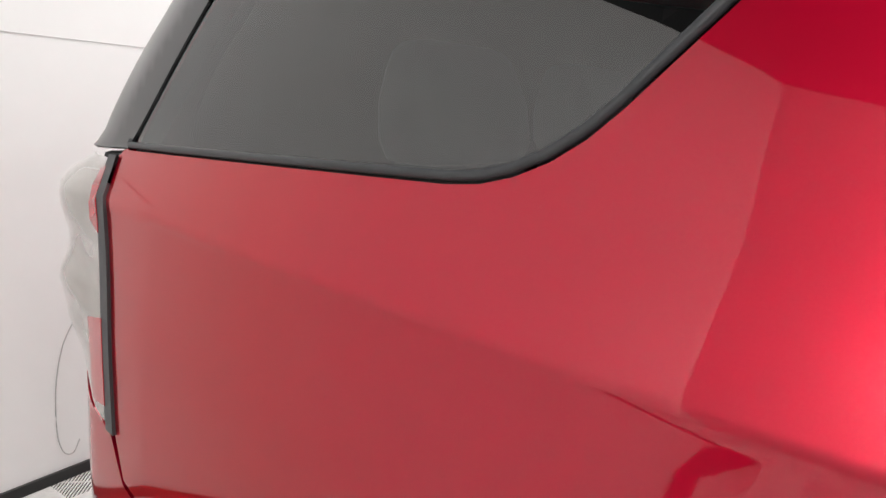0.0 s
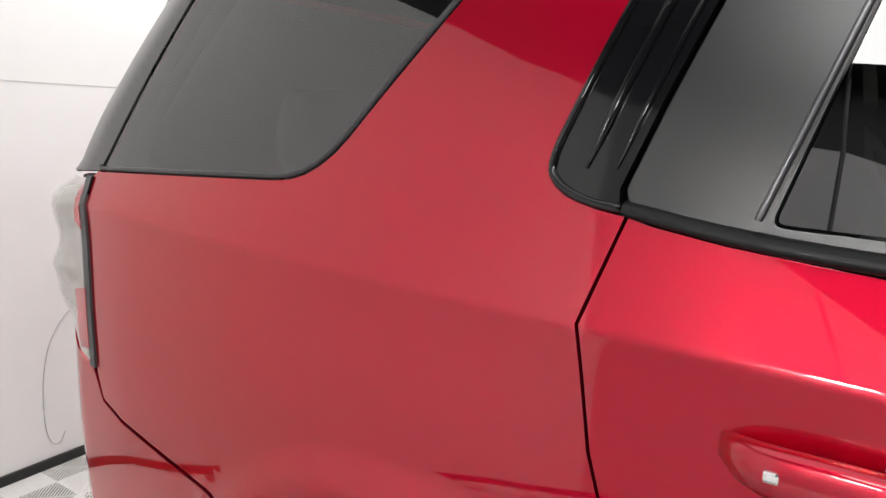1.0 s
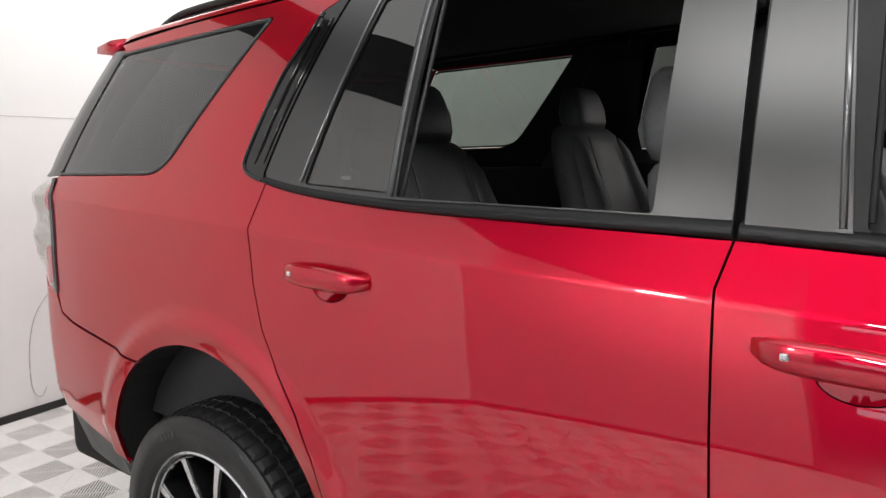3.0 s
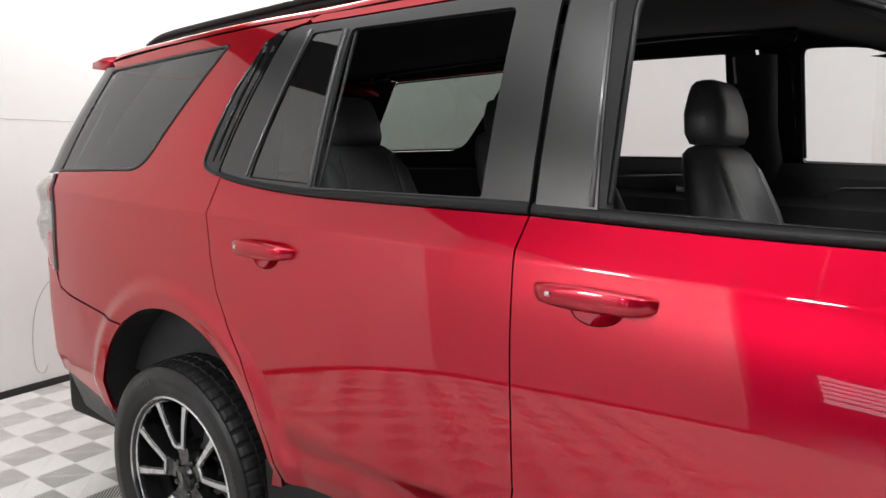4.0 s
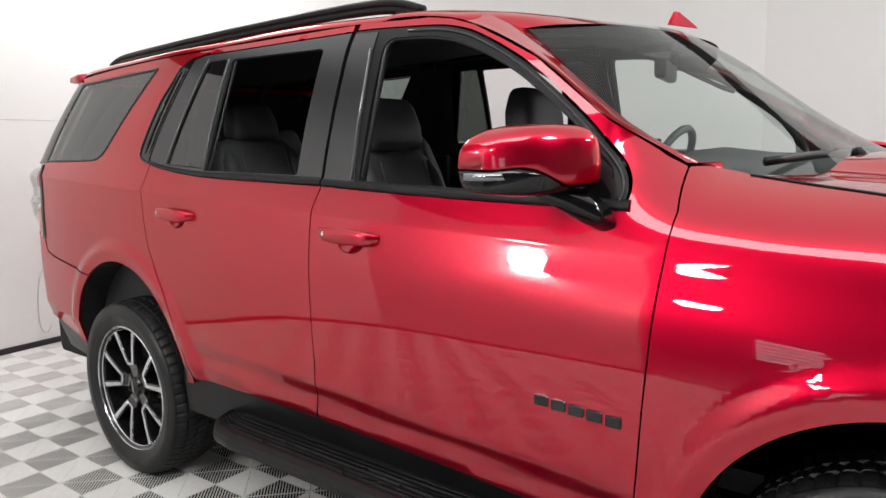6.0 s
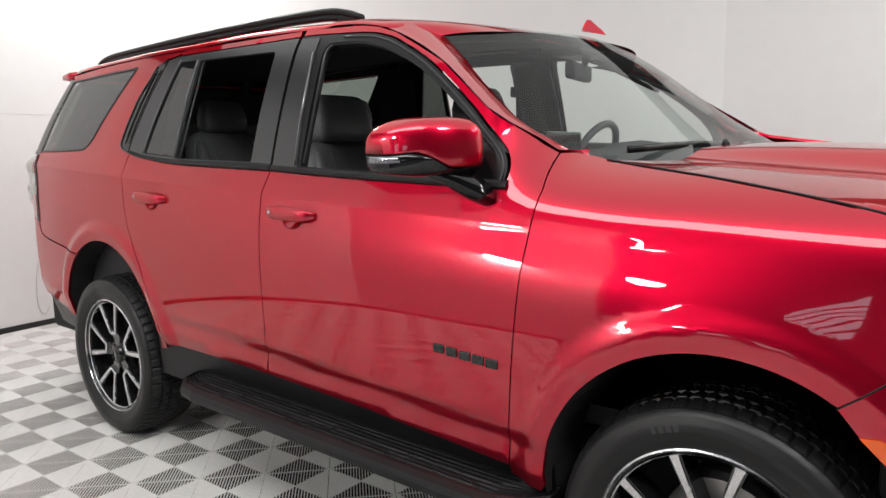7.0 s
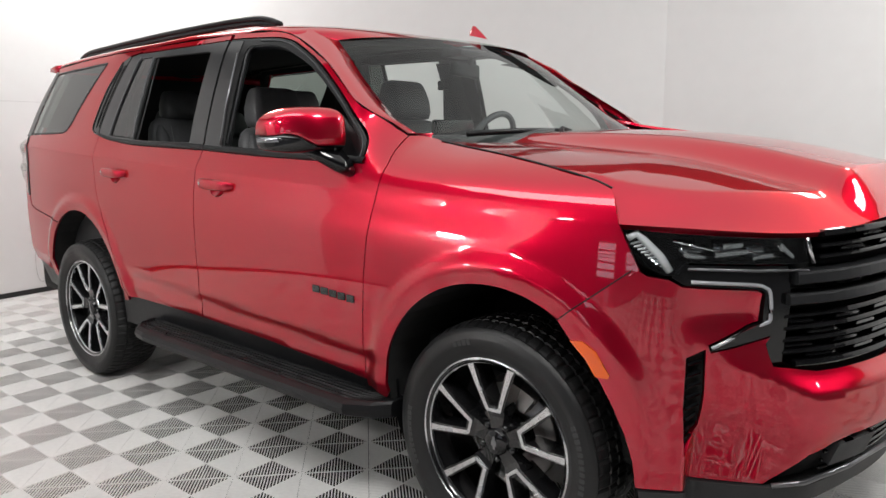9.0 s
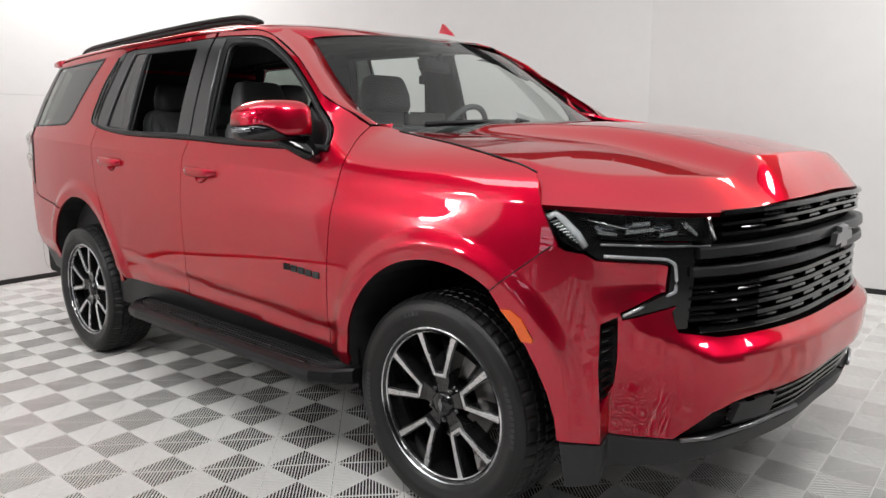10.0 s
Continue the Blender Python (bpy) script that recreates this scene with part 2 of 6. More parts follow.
    if thick:
        for i, j in rim:
            for k in (i, j):
                if k not in low:
                    low[k], lip[k] = len(co), len(co) + 1
                    co += [co[k] - no[k] * thick, co[k].copy()]
            polys.append((lip[j], lip[i], low[i], low[j]))
        if back:
            full = {}
            for k in range(n0):
                full[k] = low.get(k)
                if full[k] is None:
                    full[k] = len(co)
                    co.append(co[k] - no[k] * thick)
            polys += [(full[c], full[b], full[a]) for a, b, c in tri]
    me = bpy.data.meshes.new(name)
    me.from_pydata(co, [], polys)
    me.materials.append(mat)
    me.polygons.foreach_set("use_smooth", [True] * len(polys))
    flat = []
    for poly in me.polygons:
        front = poly.index < len(tri)
        for v in poly.vertices:
            flat.append(no[v] if front else poly.normal)
    me.normals_split_custom_set([tuple(n) for n in flat])
    ob = new(name, me)
    ob.parent = parent
    if label:
        tagged(ob, label)
    return ob


def tube(bm, pts, r, sides=8, flat=1.0, caps=True):
    """A round (or flattened) bar along the points; r may be a list."""
    pts = [Vector(p) for p in pts]
    rows = []
    up = Vector((0, 0, 1))
    for k, p in enumerate(pts):
        d = (pts[min(k + 1, len(pts) - 1)] - pts[max(k - 1, 0)]).normalized()
        a = d.cross(up)
        a = a.normalized() if a.length > 1e-4 else Vector((1, 0, 0))
        b = a.cross(d)
        rad = r[k] if isinstance(r, (list, tuple)) else r
        rows.append([p + (a * math.cos(q) + b * math.sin(q) * flat) * rad for q in [2 * math.pi * j / sides for j in range(sides)]])
    vs = grid_mesh(bm, rows, True)
    if caps:
        bm.faces.new(vs[0][::-1])
        bm.faces.new(vs[-1])
    return vs


def lathe(bm, profile, segments=64, axis=1, center=(0, 0, 0)):
    """A turned body about the y axis: profile of (radius, y)."""
    rows = []
    for r, y in profile:
        rows.append([Vector(center) + Vector((r * math.cos(q), y, r * math.sin(q))) for q in [2 * math.pi * j / segments for j in range(segments)]])
    return grid_mesh(bm, rows, True)


# ---- room ----
BOOTH = [(0.95, -5.0), (-1.15, -3.9), (-2.62, -1.5), (-2.86, 0.75), (1.5, 3.95), (4.4, 4.2), (9.5, 3.0)]
HALL = [(9.5, 3.0), (9.5, -10.0), (-3.5, -10.0), (-3.5, -5.1), (0.95, -5.1)]
WALL_H, CEILING_H = 3.45, 4.4


def wall_piece(name, a, b, z0, z1, mat, offset, depth):
    a, b = Vector((*a, 0)), Vector((*b, 0))
    d = (b - a).normalized()
    n = Vector((-d.y, d.x, 0))
    bm = bmesh.new()
    q = [a - n * offset, b - n * offset, b - n * (offset + depth), a - n * (offset + depth)]
    low = [bm.verts.new(p + Vector((0, 0, z0))) for p in q]
    top = [bm.verts.new(p + Vector((0, 0, z1))) for p in q]
    bm.faces.new(low[::-1])
    bm.faces.new(top)
    for k in range(4):
        bm.faces.new((low[k], low[(k + 1) % 4], top[(k + 1) % 4], top[k]))
    bmesh.ops.recalc_face_normals(bm, faces=bm.faces)
    return part(name, bm, mat)


# the first two walls, out of view, have their falling-off light painted in
for k, (a, b) in enumerate(zip(BOOTH, BOOTH[1:])):
    tagged(wall_piece("wall_%d" % (k + 1), a, b, 0, WALL_H, (SHADE_WALL, HALF_SHADE_WALL, WALL)[min(k, 2)], 0.0, -0.12), ("studio wall panel with its shade put into a grey tone" if k == 0 else "smooth white painted studio wall panel"), "wall", kind="structure")
    tagged(wall_piece("baseboard_%d" % (k + 1), a, b, 0, 0.045, BASE, 0.002, 0.014), "low black baseboard along the white wall", "baseboard", kind="structure")
for k, (a, b) in enumerate(zip(HALL, HALL[1:])):
    tagged(wall_piece("wall_%d" % (k + 7), a, b, 0, CEILING_H, DARK_WALL, 0.0, -0.12), "dark grey workshop wall", "wall", kind="structure")
for k, (a, b) in enumerate(zip(BOOTH, BOOTH[1:])):
    tagged(wall_piece("upper_wall_%d" % (k + 1), a, b, WALL_H, CEILING_H, CEIL, -0.02, -0.10), "dark upper band of wall above the white panels", "wall", kind="structure")
for k in (2,):
    tagged(wall_piece("trim_%d" % (k - 1), BOOTH[k], BOOTH[k + 1], 1.765, 1.7672, SEAM, 0.0005, 0.001), "thin seam line across the white wall panel", "seam", kind="structure")
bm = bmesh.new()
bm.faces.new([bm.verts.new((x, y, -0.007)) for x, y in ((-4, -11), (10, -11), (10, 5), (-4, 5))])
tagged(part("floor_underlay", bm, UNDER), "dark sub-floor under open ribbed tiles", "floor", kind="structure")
bm = bmesh.new()
bm.faces.new([bm.verts.new((x, y, CEILING_H)) for x, y in ((-4, -11), (-4, 5), (10, 5), (10, -11))])
ceiling = tagged(part("ceiling", bm, CEIL), "plain dark ceiling above the white booth", "ceiling", kind="structure")


def soft_box(x, y, z, wide, deep, power):
    """A flat fill lamp, added under the ceiling."""
    data = bpy.data.lights.new("ceiling_fill", "AREA")
    data.shape, data.size, data.size_y, data.energy, data.color = "RECTANGLE", wide, deep, power, (1.0, 0.99, 0.975)
    ob = new("ceiling_fill", data)
    ob.matrix_world = Matrix.Translation((x, y, z))
    return ob


# added fill: placed and sized to balance floor, walls and car
soft_box(1.75, 0.65, CEILING_H - 0.2, 8.4, 7.3, LAMP * 0.85)
soft_box(6.8, 1.9, CEILING_H - 0.25, 0.9, 0.9, LAMP * 0.4)
soft_box(5.0, -2.6, CEILING_H - 0.25, 1.1, 1.1, LAMP * 0.45)
soft_box(4.8, 2.9, CEILING_H - 0.25, 0.9, 0.9, LAMP * 0.3)
soft_box(-2.1, 0.5, CEILING_H - 0.25, 1.0, 1.0, LAMP * 0.38)
soft_box(1.8, -3.6, CEILING_H - 0.25, 3.4, 1.2, LAMP * 0.40)


def pendant_lamp(x, y, z, r=0.17):
    """A round lamp on a rod: shallow metal shade over a glowing bowl."""
    lamp = thing("pendant_lamp", "round hanging lamp with a bright white bowl", "lamp", (x, y, z), "lamps hanging beside the car")

    def turned(name, prof, mat):
        bm = bmesh.new()
        grid_mesh(bm, [[(q * math.cos(a), q * math.sin(a), h) for a in [2 * math.pi * j / 32 for j in range(32)]] for q, h in prof], True)
        bmesh.ops.recalc_face_normals(bm, faces=bm.faces)
        part(name, bm, mat, lamp, "", True)
    turned("bowl", [(r * math.cos(q), -r * 0.8 * math.sin(q)) for q in [math.pi / 2 * k / 8 for k in range(8)]] + [(0.002, -r * 0.8)], BULB)
    turned("shade", [(r * 1.06, -0.01), (r * 1.06, 0.012), (r * 0.7, 0.05), (0.05, 0.09), (0.012, 0.12)], DARK_WALL)
    turned("rod", [(0.012, 0.12), (0.012, CEILING_H - z)], DARK_WALL)


for x, y in ((0.15, -4.4), (1.55, -4.4)):
    pendant_lamp(x, y, 2.55)

# daylight windows of the hall, opposite the car's front half
for k, (x, z0) in enumerate(((0.75, 0.9), (2.4, 0.7))):
    bm = bmesh.new()
    box(bm, (x, -9.97, z0), (x + 0.95, -9.93, z0 + 1.5))
    w = tagged(part("window_%d" % (k + 1), bm, DAY), "bright daylight window of the hall with dark bars", "window", kind="structure")
    for q in range(1, 6):
        bm = bmesh.new()
        box(bm, (x, -9.93, z0 + 0.25 * q - 0.035), (x + 0.95, -9.90, z0 + 0.25 * q + 0.035))
        part("glazing_bar", bm, DARK_WALL, w)

# pale outline where the wall's skin has been patched
bm = bmesh.new()
curve = spline([(0, 0.06, 0.78), (0, -0.09, 0.73), (0, -0.20, 0.60), (0, -0.25, 0.42), (0, -0.26, 0.22), (0, -0.24, 0.12), (0, -0.20, 0.10), (0, -0.17, 0.15)], 30)
tube(bm, [(-2.617 - 0.24 * (p.y + 1.5) / 2.25, p.y, p.z) for p in curve], 0.002, 6)
tagged(part("wall_patch", bm, SEAM, None, "", True), "faint raised outline of a patch on the white wall", "patch", kind="structure")

# ---- floor tiles ----
TILE_EDGE = [(7.9, 3.4), (7.9, -2.6), (6.2, -4.9)]
bm = bmesh.new()
bm.faces.new([bm.verts.new((x, y, 0.0)) for x, y in ((0.95, -5.0), (6.2, -4.9), (7.9, -2.6), (7.9, 3.4), (9.5, 3.0), (9.5, -10.0), (-3.5, -10.0), (-3.5, -5.1), (0.95, -5.1))])
tagged(part("hall_floor", bm, CONCRETE), "smooth grey concrete floor of the hall", "floor", kind="structure")
TILE_SIZE = 0.285
TILE_AT, TILE_TURN = (0.667, -1.224), 46.5
RIBS = 11


def tile_mesh():
    """One open tile: a thin border, two diagonals, and four triangles of ribs that run square to their side."""
    bm = bmesh.new()
    s = TILE_SIZE / 2 - 0.0012
    pitch = s / RIBS
    top, low = 0.0, -0.0065
    for quarter in range(4):
        c, sn = math.cos(quarter * math.pi / 2), math.sin(quarter * math.pi / 2)
        for k in range(2 * RIBS):
            xm = -s + pitch * (k + 0.5)
            rings = []
            for w, z in ((0.15 * pitch, low), (0.18 * pitch, top - 0.0025), (0.13 * pitch, top)):
                x0, x1 = xm - w, xm + w
                q = [(x0, abs(x0)), (x1, abs(x1)), (x1, s), (x0, s)]
                rings.append([bm.verts.new((c * x - sn * y, sn * x + c * y, z)) for x, y in q])
            a, mid, b = rings
            for j in range(4):
                bm.faces.new((a[j], a[(j + 1) % 4], mid[(j + 1) % 4], mid[j]))
                bm.faces.new((mid[j], mid[(j + 1) % 4], b[(j + 1) % 4], b[j]))
            bm.faces.new(b)
    # diagonals and border strips
    d = 0.0011
    for x0, y0, x1, y1 in ((-s, -s, s, -s), (s, -s, s, s), (s, s, -s, s), (-s, s, -s, -s), (-s, -s, s, s), (-s, s, s, -s)):
        a, b = Vector((x0, y0, 0)), Vector((x1, y1, 0))
        n = Vector((-(b - a).y, (b - a).x, 0)).normalized()
        off = n * d if abs(x0 - x1) < 1e-6 or abs(y0 - y1) < 1e-6 else Vector()
        vs = [a + off - n * d, b + off - n * d, b + off + n * d, a + off + n * d]
        low_v = [bm.verts.new(v + Vector((0, 0, low))) for v in vs]
        top_v = [bm.verts.new(v + Vector((0, 0, top - (0.004 if off.length else 0.0015)))) for v in vs]
        bm.faces.new(top_v)
        for j in range(4):
            bm.faces.new((low_v[j], low_v[(j + 1) % 4], top_v[(j + 1) % 4], top_v[j]))
    bmesh.ops.recalc_face_normals(bm, faces=bm.faces)
    return mesh_of(bm, "floor_tile", TILE)


TILE_MESH = tile_mesh()
TURN = Matrix.Rotation(radians(TILE_TURN), 3, "Z")


def lay_floor():
    floor = thing("floor", "grey ribbed open plastic floor tiles", "floor", kind="structure")
    room = BOOTH[:-1] + TILE_EDGE
    spots = []
    for i in range(-46, 47):
        for j in range(-46, 47):
            p = TURN @ Vector(((i + 0.5) * TILE_SIZE, (j + 0.5) * TILE_SIZE, 0))
            spots.append((p.x + TILE_AT[0], p.y + TILE_AT[1]))
    arr = np.array(spots)
    ok = inside(arr[:, 0], arr[:, 1], [inset(room, -0.16)])
    spots = [tuple(p) for p in arr[ok]]
    spots.sort(key=lambda p: abs(p[0] - 1.5) + abs(p[1] + 1.2))
    for x, y in spots[:300]:
        ob = new("tile", TILE_MESH)
        ob.matrix_local = Matrix.Translation((x, y, 0)) @ TURN.to_4x4()
        ob.parent = floor
    bm = bmesh.new()
    base = bmesh.new()
    base.from_mesh(TILE_MESH)
    v0 = [v.co.copy() for v in base.verts]
    f0 = [[v.index for v in f.verts] for f in base.faces]
    base.free()
    bm.free()
    co, faces = [], []
    for x, y in spots[300:]:
        k = len(co)
        co += [TURN @ v + Vector((x, y, 0)) for v in v0]
        faces += [[k + i for i in f] for f in f0]
    me = bpy.data.meshes.new("far_tiles")
    me.from_pydata(co, [], faces)
    me.materials.append(TILE)
    ob = tagged(new("far_tiles", me), kind="stuff")
    ob.parent = floor
    return floor


# ---- the car: surfaces ----
YC = 0.04
HUB_Z = 0.41
LIFT = 0.085
WHEEL_X = (0.05, 3.07)
WHEELS = ((0.06, 0.485, 0.52), (3.09, 0.498, 0.46))


def crease(x):
    return 1.338 - 0.048 * x


def belt(x):
    return interp(x, [(-1.2, 1.46), (-0.2, 1.455), (0.25, 1.445), (0.6, 1.395), (1.0, 1.375), (1.5, 1.356), (2.0, 1.334), (2.6, 1.32), (3.6, 1.25)])


def plan(x):
    """Half width of the body at the shoulder, along the car."""
    return interp(x, [(-1.34, 0.52), (-1.30, 0.61), (-1.22, 0.74), (-1.1, 0.857), (-0.9, 0.90), (-0.5, 0.943), (0.0, 0.972), (0.5, 0.985), (1.4, 0.992), (2.4, 0.992), (3.0, 0.992), (3.4, 0.982), (3.6, 0.955), (3.75, 0.90), (3.88, 0.80), (3.98, 0.60)])


def flare(x, z):
    """How far the body stands out round the wheel arches."""
    out = 0.0
    for cx, cz, r in WHEELS:
        d = math.hypot(x - cx, max(z, cz) - cz)
        out = max(out, 0.016 * (1 - smooth_step(r + 0.045, r + 0.115, d)) - 0.008 * (1 - smooth_step(r - 0.01, r + 0.06, d)))
    return out


def side_y(x, z):
    zc = crease(x)
    y = plan(x)
    zb = belt(x)
    if z >= zc:
        h = z - zc
        sh = max(0.02, zb - zc)
        lean = interp(z - zb, [(-0.2, -0.06), (-0.1, -0.03), (0.0, 0.0), (0.15, 0.040), (0.3, 0.088), (0.45, 0.145), (0.52, 0.185)])
        up = 0.035 + lean if z > zb else 0.035 * (h / sh)
        door = up
        back = interp(z, [(1.40, -0.92), (1.5, -0.88), (1.85, -0.55)]) - x
        if back > 0:
            y -= 0.65 * back ** 1.6 * smooth_step(1.40, 1.48, z)
        y -= 0.010 * smooth_step(1.0, 2.7, x) * (1 - smooth_step(3.0, 3.4, x))
        cap = 0.30 * h + interp(x, [(2.3, 6.0), (2.6, 22.0), (2.8, 30.0), (3.0, 28.0), (3.4, 24.0), (3.6, 20.0)]) * h ** 3
        f = smooth_step(2.35, 2.62, x)
        if f > 0 and h > 0.28:
            f *= max(0.0, 1 - (h - 0.28) / 0.1)
        y -= door * (1 - f) + cap * f
    else:
        h = zc - z
        k = z - (0.768 - 0.045 * x)
        hind = interp(h, [(0.0, 0.0), (0.012, -0.0004), (0.05, 0.0006), (0.12, 0.0050), (0.2, 0.0112), (0.35, 0.018), (0.5, 0.020), (0.7, 0.012), (1.0, 0.0)])
        fore = interp(h, [(0.0, 0.0), (0.012, 0.0018), (0.04, 0.0064), (0.1, 0.0150), (0.2, 0.0242), (0.32, 0.028), (0.45, 0.025), (0.6, 0.016), (1.0, 0.0)])
        swell = interp(h, [(0.0, -0.010), (0.012, -0.0092), (0.04, -0.0055), (0.07, 0.0002), (0.10, 0.0058), (0.13, 0.0105), (0.18, 0.0145), (0.26, 0.0165), (0.36, 0.017), (1.0, 0.017)])
        y += hind + (fore - hind) * smooth_step(0.2, 1.3, x) + swell * smooth_step(1.0, 2.7, x) * (1 - smooth_step(3.0, 3.4, x))
        if k < 0:
            k = -k
            y -= 0.015 * smooth_step(0.0, 0.06, k) * smooth_step(0.0, 0.2, x - 0.5) * smooth_step(0, 0.25, 2.75 - x)
            y -= 0.03 * max(0.0, k - 0.12) / 0.1
    y += flare(x, z) * smooth_step(-1.2, -0.9, x)
    y -= 0.05 * smooth_step(-0.90, -1.12, x) * (1 - smooth_step(1.08, 1.18, z))
    return y


def side(s):
    if s < 0:
        return lambda x, z: (x, -side_y(x, z), z)
    return lambda x, z: (x, 2 * YC + side_y(x, z), z + LIFT * smooth_step(1.0, 1.4, z))


NOSE = [(4.085, 0.0), (4.07, 0.25), (4.03, 0.45), (3.965, 0.62), (3.87, 0.755), (3.77, 0.862), (3.66, 0.947), (3.5, 1.012), (3.3, 1.03), (2.9, 1.04)]
NOSE_PTS = np.array([tuple(p)[:2] for p in spline([(x, y, 0) for x, y in NOSE], 300)])
NOSE_S = np.concatenate([[0], np.cumsum(np.hypot(*np.diff(NOSE_PTS, axis=0).T))])


def nose_base(s):
    a = abs(s)
    x = float(np.interp(a, NOSE_S, NOSE_PTS[:, 0]))
    w = float(np.interp(a, NOSE_S, NOSE_PTS[:, 1]))
    k = min(int(np.searchsorted(NOSE_S, a)), len(NOSE_S) - 3)
    k = max(k, 2)
    tx, tw = NOSE_PTS[k + 2] - NOSE_PTS[k - 2]
    n = math.hypot(tx, tw)
    nx, nw = tw / n, -tx / n
    return x, w, nx, nw


def nose_out(s, z, x):
    """How far the bumper stands out: a ledge over a sharp crease, an upright bar, and flanks that fall back to the vents."""
    a = abs(s)
    h = z - interp(a, [(0.0, 0.714), (0.60, 0.708), (0.73, 0.70), (0.89, 0.765), (1.02, 0.79), (1.3, 0.80)])
    crest = interp(a, [(0.0, 0.060), (0.60, 0.060), (0.735, 0.064), (0.89, 0.026), (1.02, -0.008), (1.3, -0.008)])
    if h >= 0:
        out = crest * interp(h, [(0.0, 1.0), (0.012, 0.90), (0.050, 0.34), (0.075, 0.10), (0.11, 0.0), (0.6, 0.0)])
    else:
        out = crest + interp(h, [(-0.40, -0.095), (-0.30, -0.070), (-0.20, -0.036), (-0.11, -0.008), (0.0, 0.0)])
    out *= 1 - smooth_step(1.02, 1.07, a)
    # hollow inside the bracket
    out += smooth_step(0.85, 0.90, a) * (1 - smooth_step(0.94, 1.12, a)) * interp(z, [(0.70, 0.0), (0.82, 0.0), (0.87, -0.012), (0.92, -0.030), (0.98, -0.020), (1.02, 0.0), (1.3, 0.0)])
    far = smooth_step(1.02, 1.3, a)
    out += far * (0.028 + flare(x, z) * 0.9)
    return out


def nose(off=0.0, sculpt=True):
    def f(s, z):
        x, w, nx, nw = nose_base(s)
        d = off + (nose_out(s, z, x) if sculpt else 0.0)
        x, w = x + nx * d, w + nw * d
        return (x + (0.10 * w if s > 0 else 0.0), YC + (w if s > 0 else -w), z)
    return f


def mirrored(right):
    """The outline from its right half, whose points run from the middle out and back to the middle."""
    return right + [(-s, z) for s, z in right[::-1]]


HOOD_EDGE = np.array([(p[0] - 0.012, p[1]) for p in spline([(x, y, 0) for x, y in NOSE], 2400) if p[0] > 3.47])


def seam_z(x):
    """Height of the seam between hood and fender."""
    return interp(x, [(2.60, 1.405), (2.70, 1.393), (2.8, 1.378), (3.0, 1.353), (3.2, 1.322), (3.38, 1.288), (3.46, 1.262), (3.55, 1.22)])


def seam_w(x):
    return side_y(x, seam_z(x)) + YC


def far(y, k):
    return k * max(0.0, y - YC)


def hood_z(x, y):
    w = abs(y - YC)
    mid = interp(x, [(2.5, 1.43), (2.7, 1.437), (3.0, 1.44), (3.25, 1.432), (3.42, 1.42), (3.66, 1.385), (3.88, 1.335), (4.1, 1.29)])
    x = x - far(y, 0.10) * smooth_step(2.7, 3.6, x)
    rim = seam_z(min(x, 3.46)) + 0.003 - 0.25 * max(0.0, x - 3.46)
    ws = seam_w(min(max(x, 2.6), 3.46))
    step = interp(x, [(2.6, 1.398), (2.75, 1.391), (3.1, 1.37), (3.47, 1.337), (3.84, 1.258), (4.05, 1.20)])
    dome = mid - 0.012 * (w / 0.36) ** 2
    outer = step + (rim - step) * max(0.0, (w - 0.49) / (ws - 0.49)) ** 1.5
    z = dome + (outer - dome) * smooth_step(0.37, 0.53, w)
    i = int(np.argmin((HOOD_EDGE[:, 0] - x) ** 2 + (HOOD_EDGE[:, 1] - w) ** 2))
    i = min(max(i, 1), len(HOOD_EDGE) - 2)
    tx, tw = HOOD_EDGE[i + 1] - HOOD_EDGE[i - 1]
    d = ((HOOD_EDGE[i, 0] - x) * tw - (HOOD_EDGE[i, 1] - w) * tx) / math.hypot(tx, tw)
    low = interp(w, [(0, 1.185), (0.4, 1.172), (0.7, 1.147), (1.0, 1.17)])
    k = min(1.1, max(0.0, 1 - d / 0.115))
    return z + (low - z) * k ** 1.45


def roof_edge(x):
    """Height and half width of the line where door frames meet the roof."""
    z = interp(x, [(-1.1, 1.86), (-0.5, 1.888), (0.2, 1.90), (0.6, 1.906), (1.0, 1.912), (1.4, 1.901), (1.7, 1.884), (1.9, 1.836), (2.14, 1.716), (2.35, 1.557), (2.54, 1.42)])
    return z, side_y(x, z)


# ---- the car: body ----
car = thing("car", "metallic red large SUV with black trim and open windows", "car")
CUT_R = [(0.325, 1.437), (0.289, 1.328), (0.309, 1.20), (0.345, 1.09), (0.40, 1.00), (0.47, 0.915), (0.525, 0.82), (0.565, 0.70), (0.60, 0.575)]
CUT_M = [(1.395, 1.362), (1.376, 1.29), (1.382, 1.15), (1.39, 0.95), (1.392, 0.78), (1.378, 0.66), (1.362, 0.565)]
CUT_F = [(2.545, 1.42), (2.570, 1.32), (2.558, 1.18), (2.546, 0.98), (2.525, 0.72), (2.505, 0.515)]
BELT_LOW = [(0.35, 1.430), (0.42, 1.417), (0.521, 1.404), (0.60, 1.396), (0.715, 1.387), (0.84, 1.381), (0.973, 1.376), (1.18, 1.369), (1.395, 1.362)]
BELT_LOW_F = [(1.405, 1.362), (1.58, 1.352), (1.77, 1.342), (2.0, 1.333), (2.23, 1.325), (2.455, 1.318)]
SEAM_A = [(1.41, 1.900), (1.711, 1.883), (1.80, 1.868), (1.9, 1.836), (2.02, 1.778), (2.139, 1.716), (2.352, 1.557), (2.50, 1.445)]
